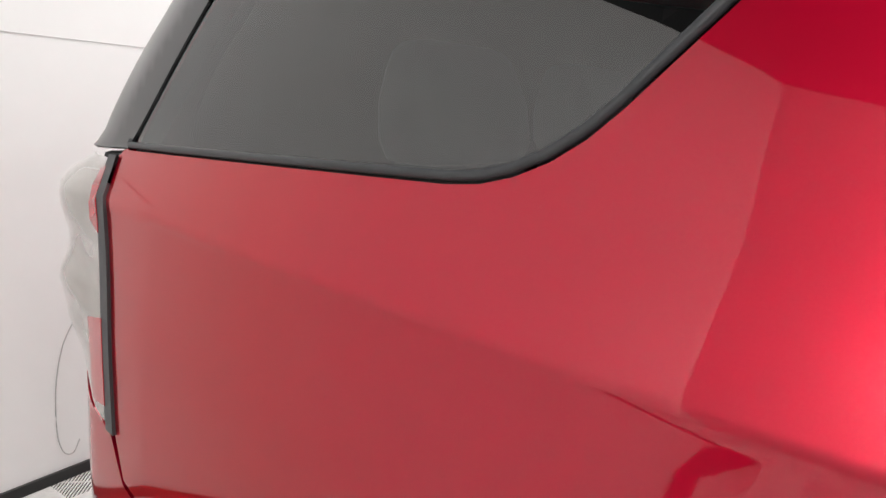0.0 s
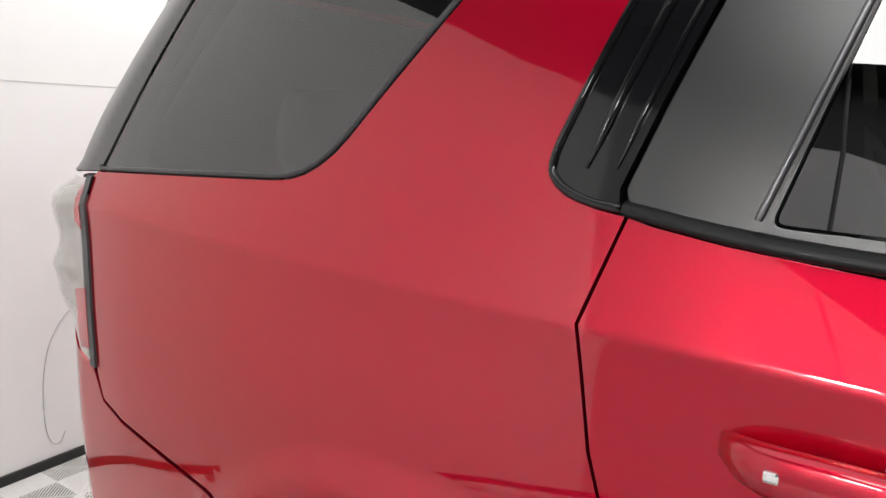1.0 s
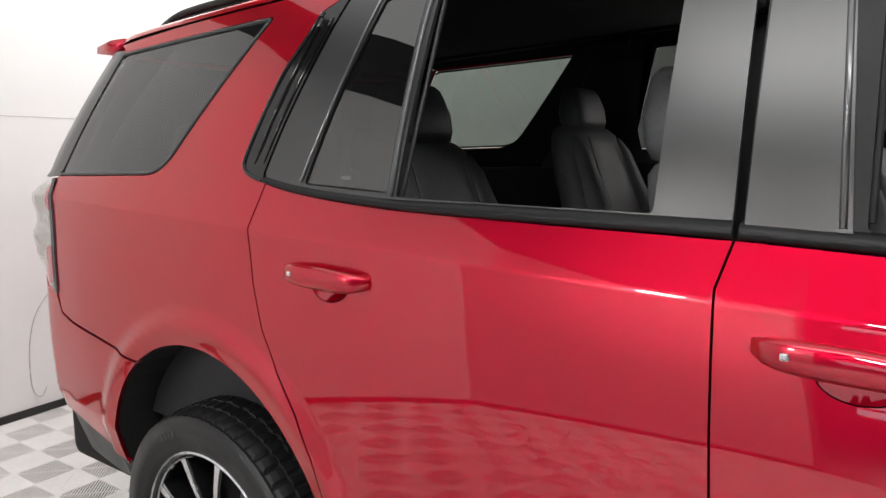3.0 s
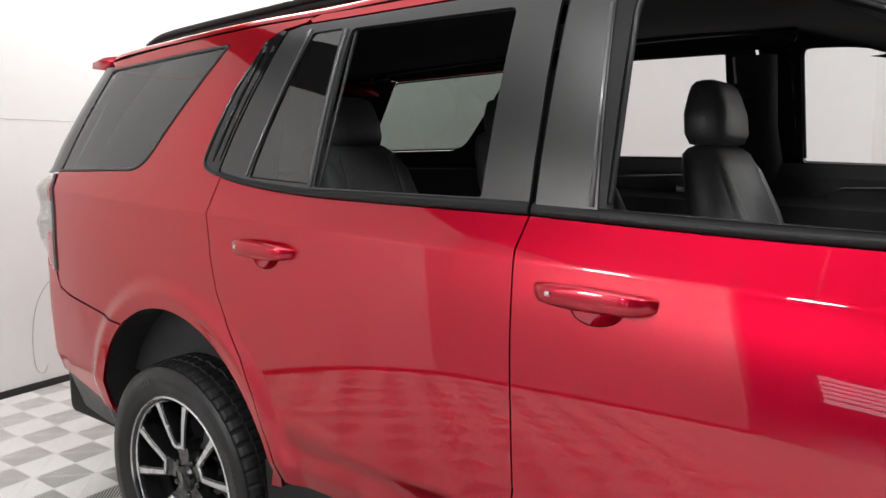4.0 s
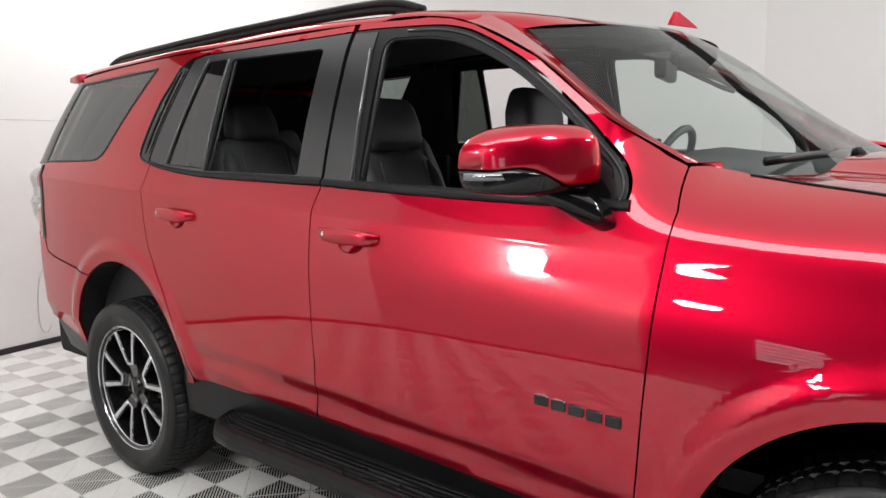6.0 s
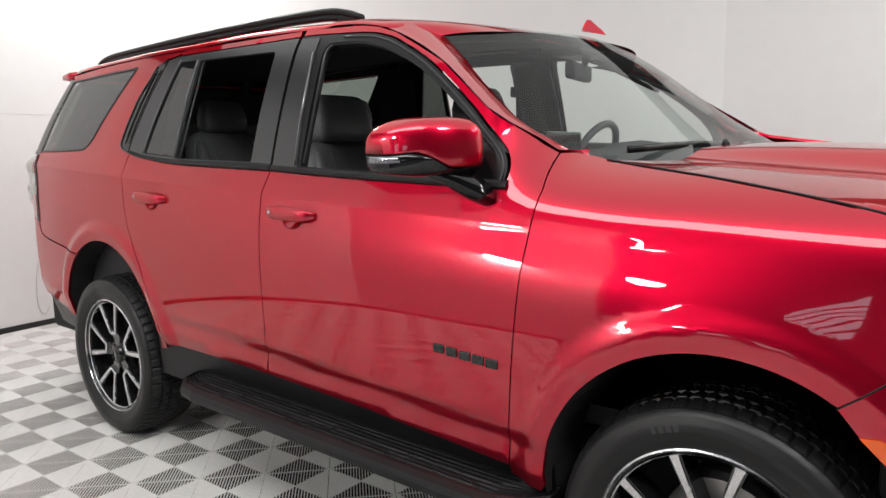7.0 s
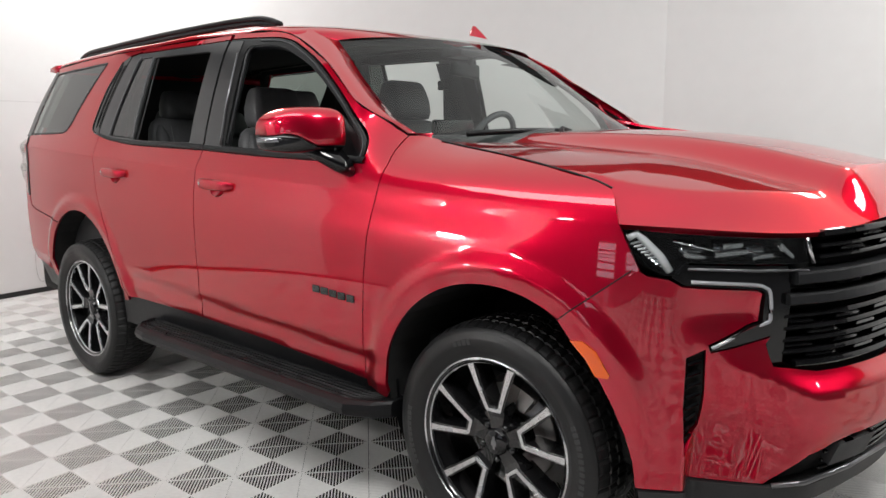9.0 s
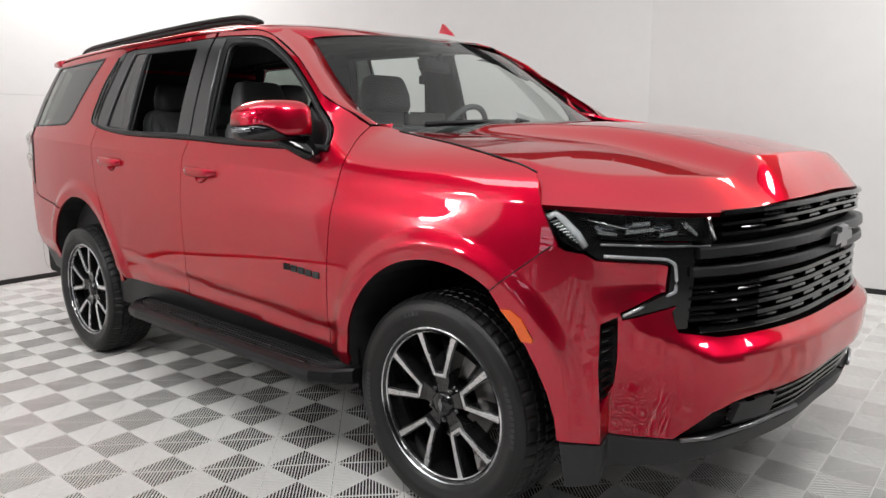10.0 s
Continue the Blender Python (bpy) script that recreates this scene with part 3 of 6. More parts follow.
FRAME_F = [tuple(p)[:2] for p in spline([(x, z, 0) for x, z in ((1.405, 1.872), (1.50, 1.868), (1.741, 1.850), (1.85, 1.829), (1.94, 1.795), (2.094, 1.712), (2.25, 1.598), (2.35, 1.512), (2.42, 1.435), (2.446, 1.385), (2.448, 1.345), (2.435, 1.318))], 56)]


def arch_pts(k, a0, a1):
    cx, cz, r = WHEELS[k]
    return arc(cx, cz, r, a0, a1)


def door_handle(door, s, x0, z):
    """Body-coloured pull handle over a cupped recess."""
    f = side(s)
    bm = bmesh.new()
    rows = []
    for k in range(15):
        t = k / 14
        x = x0 + 0.255 * t
        y0 = f(x, z)[1]
        out = 0.008 + 0.034 * (1 - abs(2 * t - 1) ** 6)
        h = 0.019 + 0.006 * math.sin(math.pi * t) - 0.007 * (abs(2 * t - 1) ** 8)
        zz = z + 0.004 - 0.010 * t
        ring = []
        for j in range(10):
            a = 2 * math.pi * j / 10
            cy = math.copysign(abs(math.cos(a)) ** 0.6, math.cos(a))
            cz = math.copysign(abs(math.sin(a)) ** 0.7, math.sin(a))
            ring.append((x, y0 + s * (out - 0.012 + 0.012 * cy), zz + h * cz))
        rows.append(ring)
    vs = grid_mesh(bm, rows, True)
    bm.faces.new(vs[0][::-1])
    bm.faces.new(vs[-1])
    bmesh.ops.recalc_face_normals(bm, faces=bm.faces)
    grip = part("handle", bm, PAINT, door, "body-coloured pull handle", True)
    dip = lambda u, v: (u, f(u, v)[1] - s * 0.030 * max(0.0, 1 - ((u - x0 - 0.138) / 0.055) ** 2 - ((v - z + 0.022) / 0.033) ** 2) ** 0.8, f(u, v)[2])
    skin("handle_recess", [handle_hole(x0, z)], dip, PAINT, door, step=0.012, thick=0.0, flip=s > 0)
    bm = bmesh.new()
    y0 = f(x0 + 0.04, z)[1]
    box(bm, (x0 + 0.044, min(y0, y0 + s * 0.043), z - 0.002), (x0 + 0.057, max(y0, y0 + s * 0.043), z + 0.009), 0.003)
    part("key_button", bm, CHROME, door)
    return grip


MOULD = [(0.318, 1.437), (0.42, 1.417), (0.521, 1.404), (0.715, 1.387), (0.973, 1.376), (1.39, 1.363), (1.77, 1.342), (2.0, 1.333), (2.46, 1.318)]


def moulding(door, s, f, x0, x1):
    """Rounded black strip along the foot of the window."""
    rows = []
    n = int((x1 - x0) / 0.03)
    for k in range(n + 1):
        x = x0 + (x1 - x0) * k / n
        z, h = interp(x, MOULD), interp(x, [(0.3, 0.015), (0.7, 0.020), (1.0, 0.026), (2.5, 0.026)])
        rows.append([(x, f(x, z + h * q)[1] + s * d, f(x, z + h * q)[2]) for q, d in ((0.0, -0.004), (0.0, 0.003), (0.12, 0.009), (0.4, 0.012), (0.7, 0.010), (1.0, 0.003), (1.0, -0.01))])
    bm = bmesh.new()
    grid_mesh(bm, rows)
    bmesh.ops.recalc_face_normals(bm, faces=bm.faces)
    return part("belt_moulding", bm, PLASTIC, door, "", True)


def handle_hole(x0, z):
    return [(x0 + 0.138 + 0.055 * math.cos(a), z - 0.022 + 0.033 * math.sin(a)) for a in [2 * math.pi * k / 28 for k in range(28)]]


def shoulder(x0, x1):
    """Lines along the shoulder crease."""
    n = int((x1 - x0) / 0.02)
    xs = [x0 + (x1 - x0) * k / n for k in range(n + 1)]
    return [[(x, crease(x) + dz) for x in xs] for dz in (-0.014, -0.006, 0.0, 0.006)]


def body_side(s):
    f = side(s)
    flip = s > 0
    tint = dict(flip=flip, thick=0.005, step=0.06)
    proud = lambda d: (lambda u, v: (u, f(u, v)[1] + s * d, f(u, v)[2]))
    glass_q = rounded([(-0.855, 1.450, 0.02), (-0.145, 1.455, 0.085), (0.235, 1.850, 0.02), (-0.535, 1.838, 0.02)])
    # quarter panel with the sail behind the door
    quarter = CUT_R + [(0.585, 0.535), (0.535, 0.53)] + arch_pts(0, 12, 119) + [(-0.236, 0.917), (-0.481, 0.945), (-0.70, 0.968), (-0.79, 0.990), (-0.82, 1.05), (-0.845, 1.25), (-0.872, 1.44), (-0.85, 1.452), (-0.54, 1.852), (-0.57, 1.868), (-0.2, 1.884), (0.2, 1.891), (0.572, 1.897), (0.55, 1.880), (0.50, 1.872), (0.47, 1.870), (0.41, 1.841), (0.372, 1.778), (0.314, 1.69), (0.245, 1.53), (0.235, 1.505), (0.231, 1.490), (0.233, 1.476), (0.241, 1.464), (0.256, 1.454), (0.272, 1.448), (0.29, 1.443)]
    q = skin("quarter_panel", [quarter, glass_q], f, PAINT, car, lines=shoulder(-0.7, 0.283), flip=flip, gap=0.002, step=0.02)
    bm = bmesh.new()
    rim = inset(glass_q, 0.005)
    fine = []
    for a, b in zip(rim, rim[1:] + rim[:1]):
        n = last_run = max(1, math.ceil(math.dist(a, b) / 0.05))
        fine += [(a[0] + (b[0] - a[0]) * k / n, a[1] + (b[1] - a[1]) * k / n) for k in range(n)]
    tube(bm, [proud(0.0)(x, z) for x, z in fine[:-last_run]], 0.0048, 8)
    part("window_seal", bm, SEAL, q, smooth=True)
    skin("quarter_glass", [inset(glass_q, 0.006)], proud(-0.0025), PRIVACY, q, flip=flip, thick=0.004, step=0.025)
    lining = [(-1.0, 1.3), (0.40, 1.3), (0.43, 1.45), (0.57, 1.88), (-0.6, 1.88), (-1.0, 1.45)]
    skin("quarter_lining", [lining, inset(glass_q, -0.004)], proud(-0.05), TRIM, q, flip=flip, thick=0.0, step=0.05)
    gap_line = [(0.318, 1.462), (0.350, 1.547), (0.386, 1.635), (0.422, 1.718), (0.458, 1.80), (0.488, 1.862)]
    sail = [(0.234, 1.489), (0.238, 1.505), (0.248, 1.53), (0.317, 1.69), (0.376, 1.778), (0.414, 1.841), (0.47, 1.868)] + [(x - 0.002, z) for x, z in gap_line[::-1]] + [(0.318, 1.441), (0.292, 1.446), (0.274, 1.451), (0.258, 1.457), (0.244, 1.466), (0.236, 1.477)]
    skin("sail_trim", [sail], proud(0.003), GLOSS, q, step=0.03, flip=flip, gap=0.0015)
    bm = bmesh.new()
    edge = spline([(0.318, 1.4435, 0), (0.287, 1.448, 0), (0.260, 1.4575, 0), (0.242, 1.470, 0), (0.2365, 1.487, 0), (0.250, 1.53, 0), (0.319, 1.69, 0), (0.377, 1.778, 0), (0.414, 1.838, 0)], 40)
    tube(bm, [proud(0.0035)(p[0], p[1]) for p in edge], 0.0048, 8)
    part("trim_bead", bm, GLOSS, q, smooth=True)
    for off, r, k0 in ((0.009, 0.0032, 0), (0.042, 0.0055, 0)):
        bm = bmesh.new()
        pts = spline([(x - off, z + 0.02, 0) for x, z in gap_line[k0:-1]], 16)
        tube(bm, [proud(0.004)(p[0], p[1]) for p in pts], [r * min(1.0, 0.3 + 0.35 * k) for k in range(16)], 8)
        part("trim_bead", bm, GLOSS, q, smooth=True)
    # rear door
    rear = CUT_R[:-1] + [(0.61, 0.565), (0.64, 0.562), (1.0, 0.566), (1.355, 0.565)] + CUT_M[::-1][1:] + BELT_LOW[::-1][1:]
    d = skin("rear_door", [rear, handle_hole(0.437, 1.240)], f, PAINT, car, lines=shoulder(0.30, 1.37), flip=flip, gap=0.0022, step=0.03)
    skin("upper_frame", [[(0.575, 1.878), (1.388, 1.874), (1.386, 1.897), (0.60, 1.901), (0.56, 1.890)]], f, PAINT, d, step=0.03, flip=flip, gap=0.001)
    vent = rounded([(0.60, 1.843), (0.714, 1.843), (0.703, 1.42), (0.458, 1.436), (0.522, 1.64, 0.0)], 0.01)
    hole = rounded([(0.752, 1.838, 0.02), (1.274, 1.826, 0.02), (1.267, 1.398, 0.01), (0.731, 1.412, 0.01)])
    frame_r = [(0.330, 1.438)] + [(x + 0.002, z) for x, z in gap_line] + [(0.55, 1.874), (1.388, 1.870), (1.392, 1.364)] + BELT_LOW[::-1][1:]
    skin("window_frame", [frame_r, vent, hole], proud(0.002), PILLAR, d, step=0.03, flip=flip, gap=0.0015, thick=0.010)
    skin("vent_glass", [inset(vent, 0.001)], proud(-0.003), VENT, d, **tint)
    moulding(d, s, f, 0.322, 1.392)
    for pts, r in (([(0.446, 1.440), (0.460, 1.480), (0.515, 1.637), (0.566, 1.786), (0.59, 1.855)], 0.0035), ([(0.717, 1.413), (0.722, 1.60), (0.728, 1.766), (0.734, 1.84)], 0.0055)):
        bm = bmesh.new()
        tube(bm, [proud(0.004)(p[0], p[1]) for p in spline([(x, z, 0) for x, z in pts], 12)], r, 8)
        part("glass_channel", bm, SATIN if r < 0.005 else CHANNEL, d, smooth=True)
    bm = bmesh.new()
    tube(bm, [proud(-0.012)(x, z) for x, z in ((0.734, 1.412), (0.757, 1.838), (1.0, 1.836), (1.274, 1.826), (1.267, 1.40))], 0.006, 6)
    part("rubber_seal", bm, SEAL, d, smooth=True)
    door_handle(d, s, 0.437, 1.240)
    # front door
    front = CUT_M + [(1.375, 0.565), (1.9, 0.552), (2.3, 0.53)] + CUT_F[::-1] + SEAM_A[::-1] + [(x + 0.004, z + 0.002) for x, z in FRAME_F] + BELT_LOW_F[::-1][1:]
    d = skin("front_door", [front, handle_hole(1.435, 1.214)], f, PAINT, car, lines=shoulder(1.39, 2.55), flip=flip, gap=0.0022, step=0.03)
    hole = rounded([(1.565, 1.382, 0.01), (1.560, 1.830, 0.05), (1.80, 1.815, 0.14), (2.055, 1.708, 0.16), (2.295, 1.530, 0.10), (2.412, 1.412, 0.04), (2.405, 1.345, 0.01)], 0.03, 8)
    frame_f = [p[:2] for p in FRAME_F] + BELT_LOW_F[::-1][1:]
    skin("window_frame", [frame_f, hole], proud(0.002), PLASTIC, d, step=0.03, flip=flip, gap=0.0015, thick=0.035)
    skin("pillar_cover", [[(1.408, 1.37), (1.412, 1.862), (1.515, 1.857), (1.548, 1.37)]], proud(0.006), PILLAR, d, step=0.03, flip=flip)
    moulding(d, s, f, 1.402, 2.46)
    bm = bmesh.new()
    tube(bm, [proud(-0.01)(x, z) for x, z in [p for p in hole if p[1] > 1.39]], 0.0075, 6)
    part("rubber_seal", bm, SEAL, d, smooth=True)
    bm = bmesh.new()
    tube(bm, [proud(0.004)(x, z) for x, z in inset([(1.5, 1.2)] + FRAME_F[6:] + [(1.5, 1.2)], 0.012)[3:-4]], 0.004, 6)
    part("frame_bead", bm, SEAL, d, smooth=True)
    bm = bmesh.new()
    tube(bm, [proud(0.008)(x, z) for x, z in ((1.535, 1.385), (1.524, 1.60), (1.512, 1.80))], 0.005, 8)
    part("glass_channel", bm, SATIN, d, smooth=True)
    door_handle(d, s, 1.435, 1.214)
    if s < 0:
        badge = [2.252 + 0.049 * k for k in range(5)]
        for k, x in enumerate(badge):
            bm = bmesh.new()
            z = 0.838 - 0.003 * k
            y = f(x + 0.02, z)[1]
            box(bm, (x, y - 0.006, z - 0.014), (x + 0.040, y + 0.003, z + 0.014), 0.002, 1)
            part("badge_bar", bm, GLOSS, d, "plain dark badge bar")
    # fender
    fender = CUT_F + [(2.505, 0.49), (2.615, 0.47), (2.632, 0.50)] + arch_pts(1, 180, 57) + [(3.567, 1.050), (3.499, 1.172), (3.47, 1.245), (3.44, 1.279), (3.38, 1.288), (3.2, 1.322), (3.0, 1.353), (2.8, 1.378), (2.70, 1.393), (2.66, 1.405), (2.58, 1.420)]
    skin("fender", [fender], f, PAINT, car, flip=flip, gap=0.0022, step=0.018)
    # rear bumper corner, lamp
    bump = [(-0.236, 0.913)] + arch_pts(0, 122, 180)[:27] + [(-0.448, 0.535), (-0.80, 0.605), (-1.20, 0.63), (-1.30, 0.63), (-1.30, 1.12), (-1.06, 1.11), (-0.92, 1.065), (-0.835, 1.045), (-0.79, 0.985), (-0.70, 0.963), (-0.481, 0.940)]
    skin("rear_bumper", [bump], f, PAINT, car, flip=flip, gap=0.002, step=0.022)
    val = [(-0.445, 0.53), (-0.445, 0.47), (-0.62, 0.42), (-1.02, 0.43), (-1.04, 0.615), (-0.80, 0.60)]
    skin("rear_valance", [val], proud(-0.012), PLASTIC, car, flip=flip)
    lamp = rounded([(-0.887, 1.435), (-0.859, 1.25), (-0.835, 1.058), (-0.92, 1.075), (-1.05, 1.12), (-1.12, 1.20), (-1.16, 1.30), (-1.14, 1.43)], 0.02)
    swing = [(1.03, -0.034), (1.09, -0.008), (1.14, -0.006), (1.19, -0.006), (1.237, 0.006), (1.26, -0.002), (1.275, -0.008), (1.31, -0.008), (1.34, 0.002), (1.37, 0.006), (1.41, -0.006), (1.44, -0.025)]
    wave = lambda u, v: (u, f(u, v)[1] + s * (0.004 + interp(v, swing) * smooth_step(-0.87, -1.0, u)), v)
    la = skin("tail_lamp", [lamp], wave, TAIL_CLEAR, car, flip=flip, thick=0.006, step=0.02, label="wrap-round clear and red tail lamp")
    skin("red_reflector", [[(-0.843, 1.085), (-0.895, 1.08), (-0.92, 1.20), (-0.859, 1.21)]], lambda u, v: (u, wave(u, v)[1] + s * 0.002, v), TAIL_RED, la, flip=flip, thick=0.002, step=0.03)
    skin("red_reflector", [[(-0.878, 1.33), (-0.910, 1.345), (-0.910, 1.418), (-0.889, 1.425)]], lambda u, v: (u, wave(u, v)[1] + s * 0.002, v), TAIL_RED, la, flip=flip, thick=0.002, step=0.03)
    seal = [(-0.866, 1.44), (-0.839, 1.25), (-0.814, 1.05), (-0.842, 1.05), (-0.868, 1.25), (-0.896, 1.44)]
    skin("lamp_seal", [seal], proud(0.005), SEAL, car, flip=flip, step=0.02, thick=0.02)
    # rear pillar cover and rear end
    pil = [(-0.526, 1.846), (-0.844, 1.450), (-1.12, 1.445), (-1.02, 1.60), (-0.90, 1.74), (-0.78, 1.85), (-0.70, 1.862)]
    skin("pillar_cover", [pil], proud(0.0005), PILLAR, car, flip=flip, thick=0.006, step=0.02, gap=0.001)
    over = [(-0.6, 1.845), (0.7, 1.848), (1.27, 1.832), (1.56, 1.815), (1.80, 1.803), (1.82, 1.862), (1.4, 1.90), (-0.6, 1.90)]
    skin("roof_side_lining", [over], proud(-0.045), HEAD, car, flip=flip, thick=0, step=0.08)
    # dark inner panel seen through the gaps
    inner = [(-0.80, 1.40), (2.5, 1.28), (3.42, 1.14), (3.42, 0.92)] + [(3.09 + 0.50 * math.cos(radians(a)), 0.498 + 0.50 * math.sin(radians(a))) for a in range(55, 181, 9)] + [(2.58, 0.50), (0.62, 0.50)] + [(0.06 + 0.56 * math.cos(radians(a)), 0.485 + 0.56 * math.sin(radians(a))) for a in range(5, 176, 9)] + [(-0.80, 0.6)]
    skin("inner_panel", [inner], proud(-0.055), LINER, car, flip=flip, thick=0, step=0.08)
    # rocker
    rock = [(0.50, 0.60), (1.3, 0.60), (2.62, 0.56), (2.64, 0.40), (0.50, 0.40)]
    skin("rocker_panel", [rock], lambda u, v: (u, (0 if s < 0 else 2 * YC) + s * (0.962 - 0.05 * (0.56 - v)), v), PLASTIC, car, flip=flip, step=0.1)
    # wheel housings
    for k in (0, 1):
        cx, cz, r = WHEELS[k]
        bm = bmesh.new()
        rows = []
        for y in (None, 0.90, 0.60, 0.45):
            ring = []
            for j in range(25):
                a = radians(-25 + 230 * j / 24)
                x, z = cx + (r + 0.008) * math.cos(a), cz + (r + 0.008) * math.sin(a)
                if cz > z:
                    x = cx + math.copysign(r + 0.008, math.cos(a))
                yy = abs(f(x, z)[1] - YC) - 0.012 if y is None else y
                ring.append((x, YC + s * yy, max(z, 0.3)))
            rows.append(ring)
        vs = grid_mesh(bm, rows)
        bm.faces.new(vs[-1])
        bmesh.ops.recalc_face_normals(bm, faces=bm.faces)
        part("wheel_housing", bm, LINER, car)


def running_board(s):
    bm = bmesh.new()
    rows = []
    prof = [(0.93, 0.415), (0.93, 0.474), (0.958, 0.476)]
    for k in range(6):
        y = 0.965 + 0.022 * k
        prof += [(y, 0.473), (y + 0.003, 0.467), (y + 0.013, 0.467), (y + 0.016, 0.473)]
    prof += [(1.100, 0.471), (1.122, 0.462), (1.130, 0.444), (1.124, 0.420), (1.10, 0.408), (0.96, 0.402)]
    for x, k in ((0.82, 0.0), (0.85, 0.55), (0.92, 0.9), (1.02, 1.0), (2.38, 1.0), (2.50, 0.97), (2.59, 0.62), (2.64, 0.2)):
        rows.append([(x, (0 if s < 0 else 2 * YC) + s * (0.93 + (y - 0.93) * (0.25 + 0.75 * k)), z - 0.006 * (x - 0.8)) for y, z in prof])
    vs = grid_mesh(bm, rows, True)
    bm.faces.new(vs[0][::-1])
    bm.faces.new(vs[-1])
    bmesh.ops.recalc_face_normals(bm, faces=bm.faces)
    board = part("running_board", bm, PLASTIC, car, "ribbed black running board")
    side0 = 0 if s < 0 else 2 * YC

    def tread(pts, r):
        bm = bmesh.new()
        tube(bm, [(x, side0 + s * y, 0.4735 - 0.006 * (x - 0.8)) for x, y in pts], r, 6)
        part("tread_rib", bm, PLASTIC, board, "", True)
    for y, x0, x1 in ((0.972, 0.95, 2.52), (0.994, 0.93, 2.50), (1.016, 0.92, 1.62), (1.016, 1.80, 2.48)):
        tread([(x0, y), (x1, y)], 0.0032)
    for x0, x1 in ((0.93, 1.18), (1.25, 1.58), (1.78, 2.08), (2.14, 2.44)):
        tread([(x0, 1.036), (x0 + 0.02, 1.060), (x1 - 0.03, 1.060), (x1, 1.090)], 0.0028)
    for x in (1.60, 1.68):
        tread([(x, 1.095), (x + 0.05, 1.060), (x + 0.11, 1.055)], 0.0028)
    return board


def top():
    # roof: a crowned sheet between the two seam lines
    rows = []
    xs = [-1.08 + 0.06 * k for k in range(52)]
    cols = [math.copysign(abs(math.sin(math.pi / 2 * k / 16)) ** 0.9, k) for k in range(-16, 17)]
    for x in xs:
        z, y = roof_edge(min(x, 1.88))
        y -= 0.005
        z -= 0.006
        w = y + YC
        row = []
        for q in cols:
            zz = z + 0.004 + (0.066 - 0.018 * smooth_step(1.0, 1.9, x)) * (1 - abs(q) ** 3.2) ** (1 / 2.2)
            xx = x
            if x > 1.55:
                f = (x - 1.55) / (xs[-1] - 1.55)
                xx = 1.55 + f * (0.41 + 0.27 * (1 - abs(q) ** 2.3) + far(YC + q, 0.11))
                z2, y2 = roof_edge(min(1.55 + 0.41 * f, 1.95))
                zz = z2 * abs(q) ** 8 + (1 - abs(q) ** 8) * (1.900 - 0.071 * f * f) + 0.004 + (0.05 - 0.028 * f) * (1 - abs(q) ** 3.2) ** (1 / 2.2)
                w = y2 - 0.002 + YC - 0.13 * smooth_step(0.75, 1.0, f)
            row.append((xx, YC + q * w, zz + LIFT * max(0.0, q) ** 2 * (1 - smooth_step(1.5, 1.9, x))))
        rows.append(row)
    bm = bmesh.new()
    grid_mesh(bm, rows)
    bmesh.ops.recalc_face_normals(bm, faces=bm.faces)
    roof = part("roof", bm, PAINT, car, smooth=True)
    # headliner below it
    bm = bmesh.new()
    grid_mesh(bm, [[(x, YC + (y - YC) * 0.97, z - 0.035) for x, y, z in row] for row in rows])
    part("headliner", bm, HEAD, car, smooth=True)
    # pillars beside the windscreen
    for s in (-1, 1):
        rows_p = []
        for k in range(14):
            x = 1.80 + (2.60 - 1.80) * k / 13
            z, y = roof_edge(x)
            if x > 2.53:
                z = 1.425
                y = side_y(x, z)
            t = k / 13
            ex, ey, ez = screen_edge(t)
            p = Vector((x, y, z + 0.002))
            q = Vector((ex, ey + (0.19 if s > 0 else 0.0), ez))
            mid = (p + q) / 2 + Vector((0.006, 0.010, 0.020))
            rows_p.append([(a.x + (0.02 + 0.21 * t if s > 0 else 0), (0 if s < 0 else 2 * YC) + s * a.y, a.z) for a in (p, p * 0.62 + q * 0.06 + mid * 0.32, mid, q * 0.6 + p * 0.06 + mid * 0.34, q, q + Vector((-0.01, -0.01, -0.03)))])
        bm = bmesh.new()
        grid_mesh(bm, rows_p)
        bmesh.ops.recalc_face_normals(bm, faces=bm.faces)
        part("windscreen_pillar", bm, PAINT, car, smooth=True)
        bm = bmesh.new()
        grid_mesh(bm, [[(x - 0.022, y - s * 0.022, z - 0.022) for x, y, z in r[:5]] for r in rows_p])
        part("pillar_lining", bm, HEAD, car, smooth=True)
    # windscreen
    rows_g = []
    for k in range(13):
        t = k / 12
        ex, ey, ez = screen_edge(t)
        ex, ez = ex + 0.006, ez - 0.004
        row = []
        for j in range(-12, 13):
            q = j / 12
            bow = (0.27 + 0.05 * t) * (1 - abs(q) ** 2.3)
            row.append((ex + bow + (0.02 + 0.21 * t) * max(0.0, q), YC + q * (ey + YC + (0.11 if q > 0 else 0.0)), ez + 0.05 * bow))
        rows_g.append(row)
    bm = bmesh.new()
    grid_mesh(bm, rows_g)
    bmesh.ops.recalc_face_normals(bm, faces=bm.faces)
    ws = part("windscreen", bm, SCREEN, car, "clear laminated windscreen", True)
    ws.visible_shadow = False
    # black band behind the glass at its foot
    for name, a, b in (("cowl", 11, 12),):
        bm = bmesh.new()
        grid_mesh(bm, [[(x - 0.02, y, z - 0.012) for x, y, z in rows_g[a]], [(x - 0.02, y, z - 0.012) for x, y, z in rows_g[b]]])
        part(name, bm, PLASTIC, car, smooth=True)
    foot = rows_g[-1]
    bm = bmesh.new()
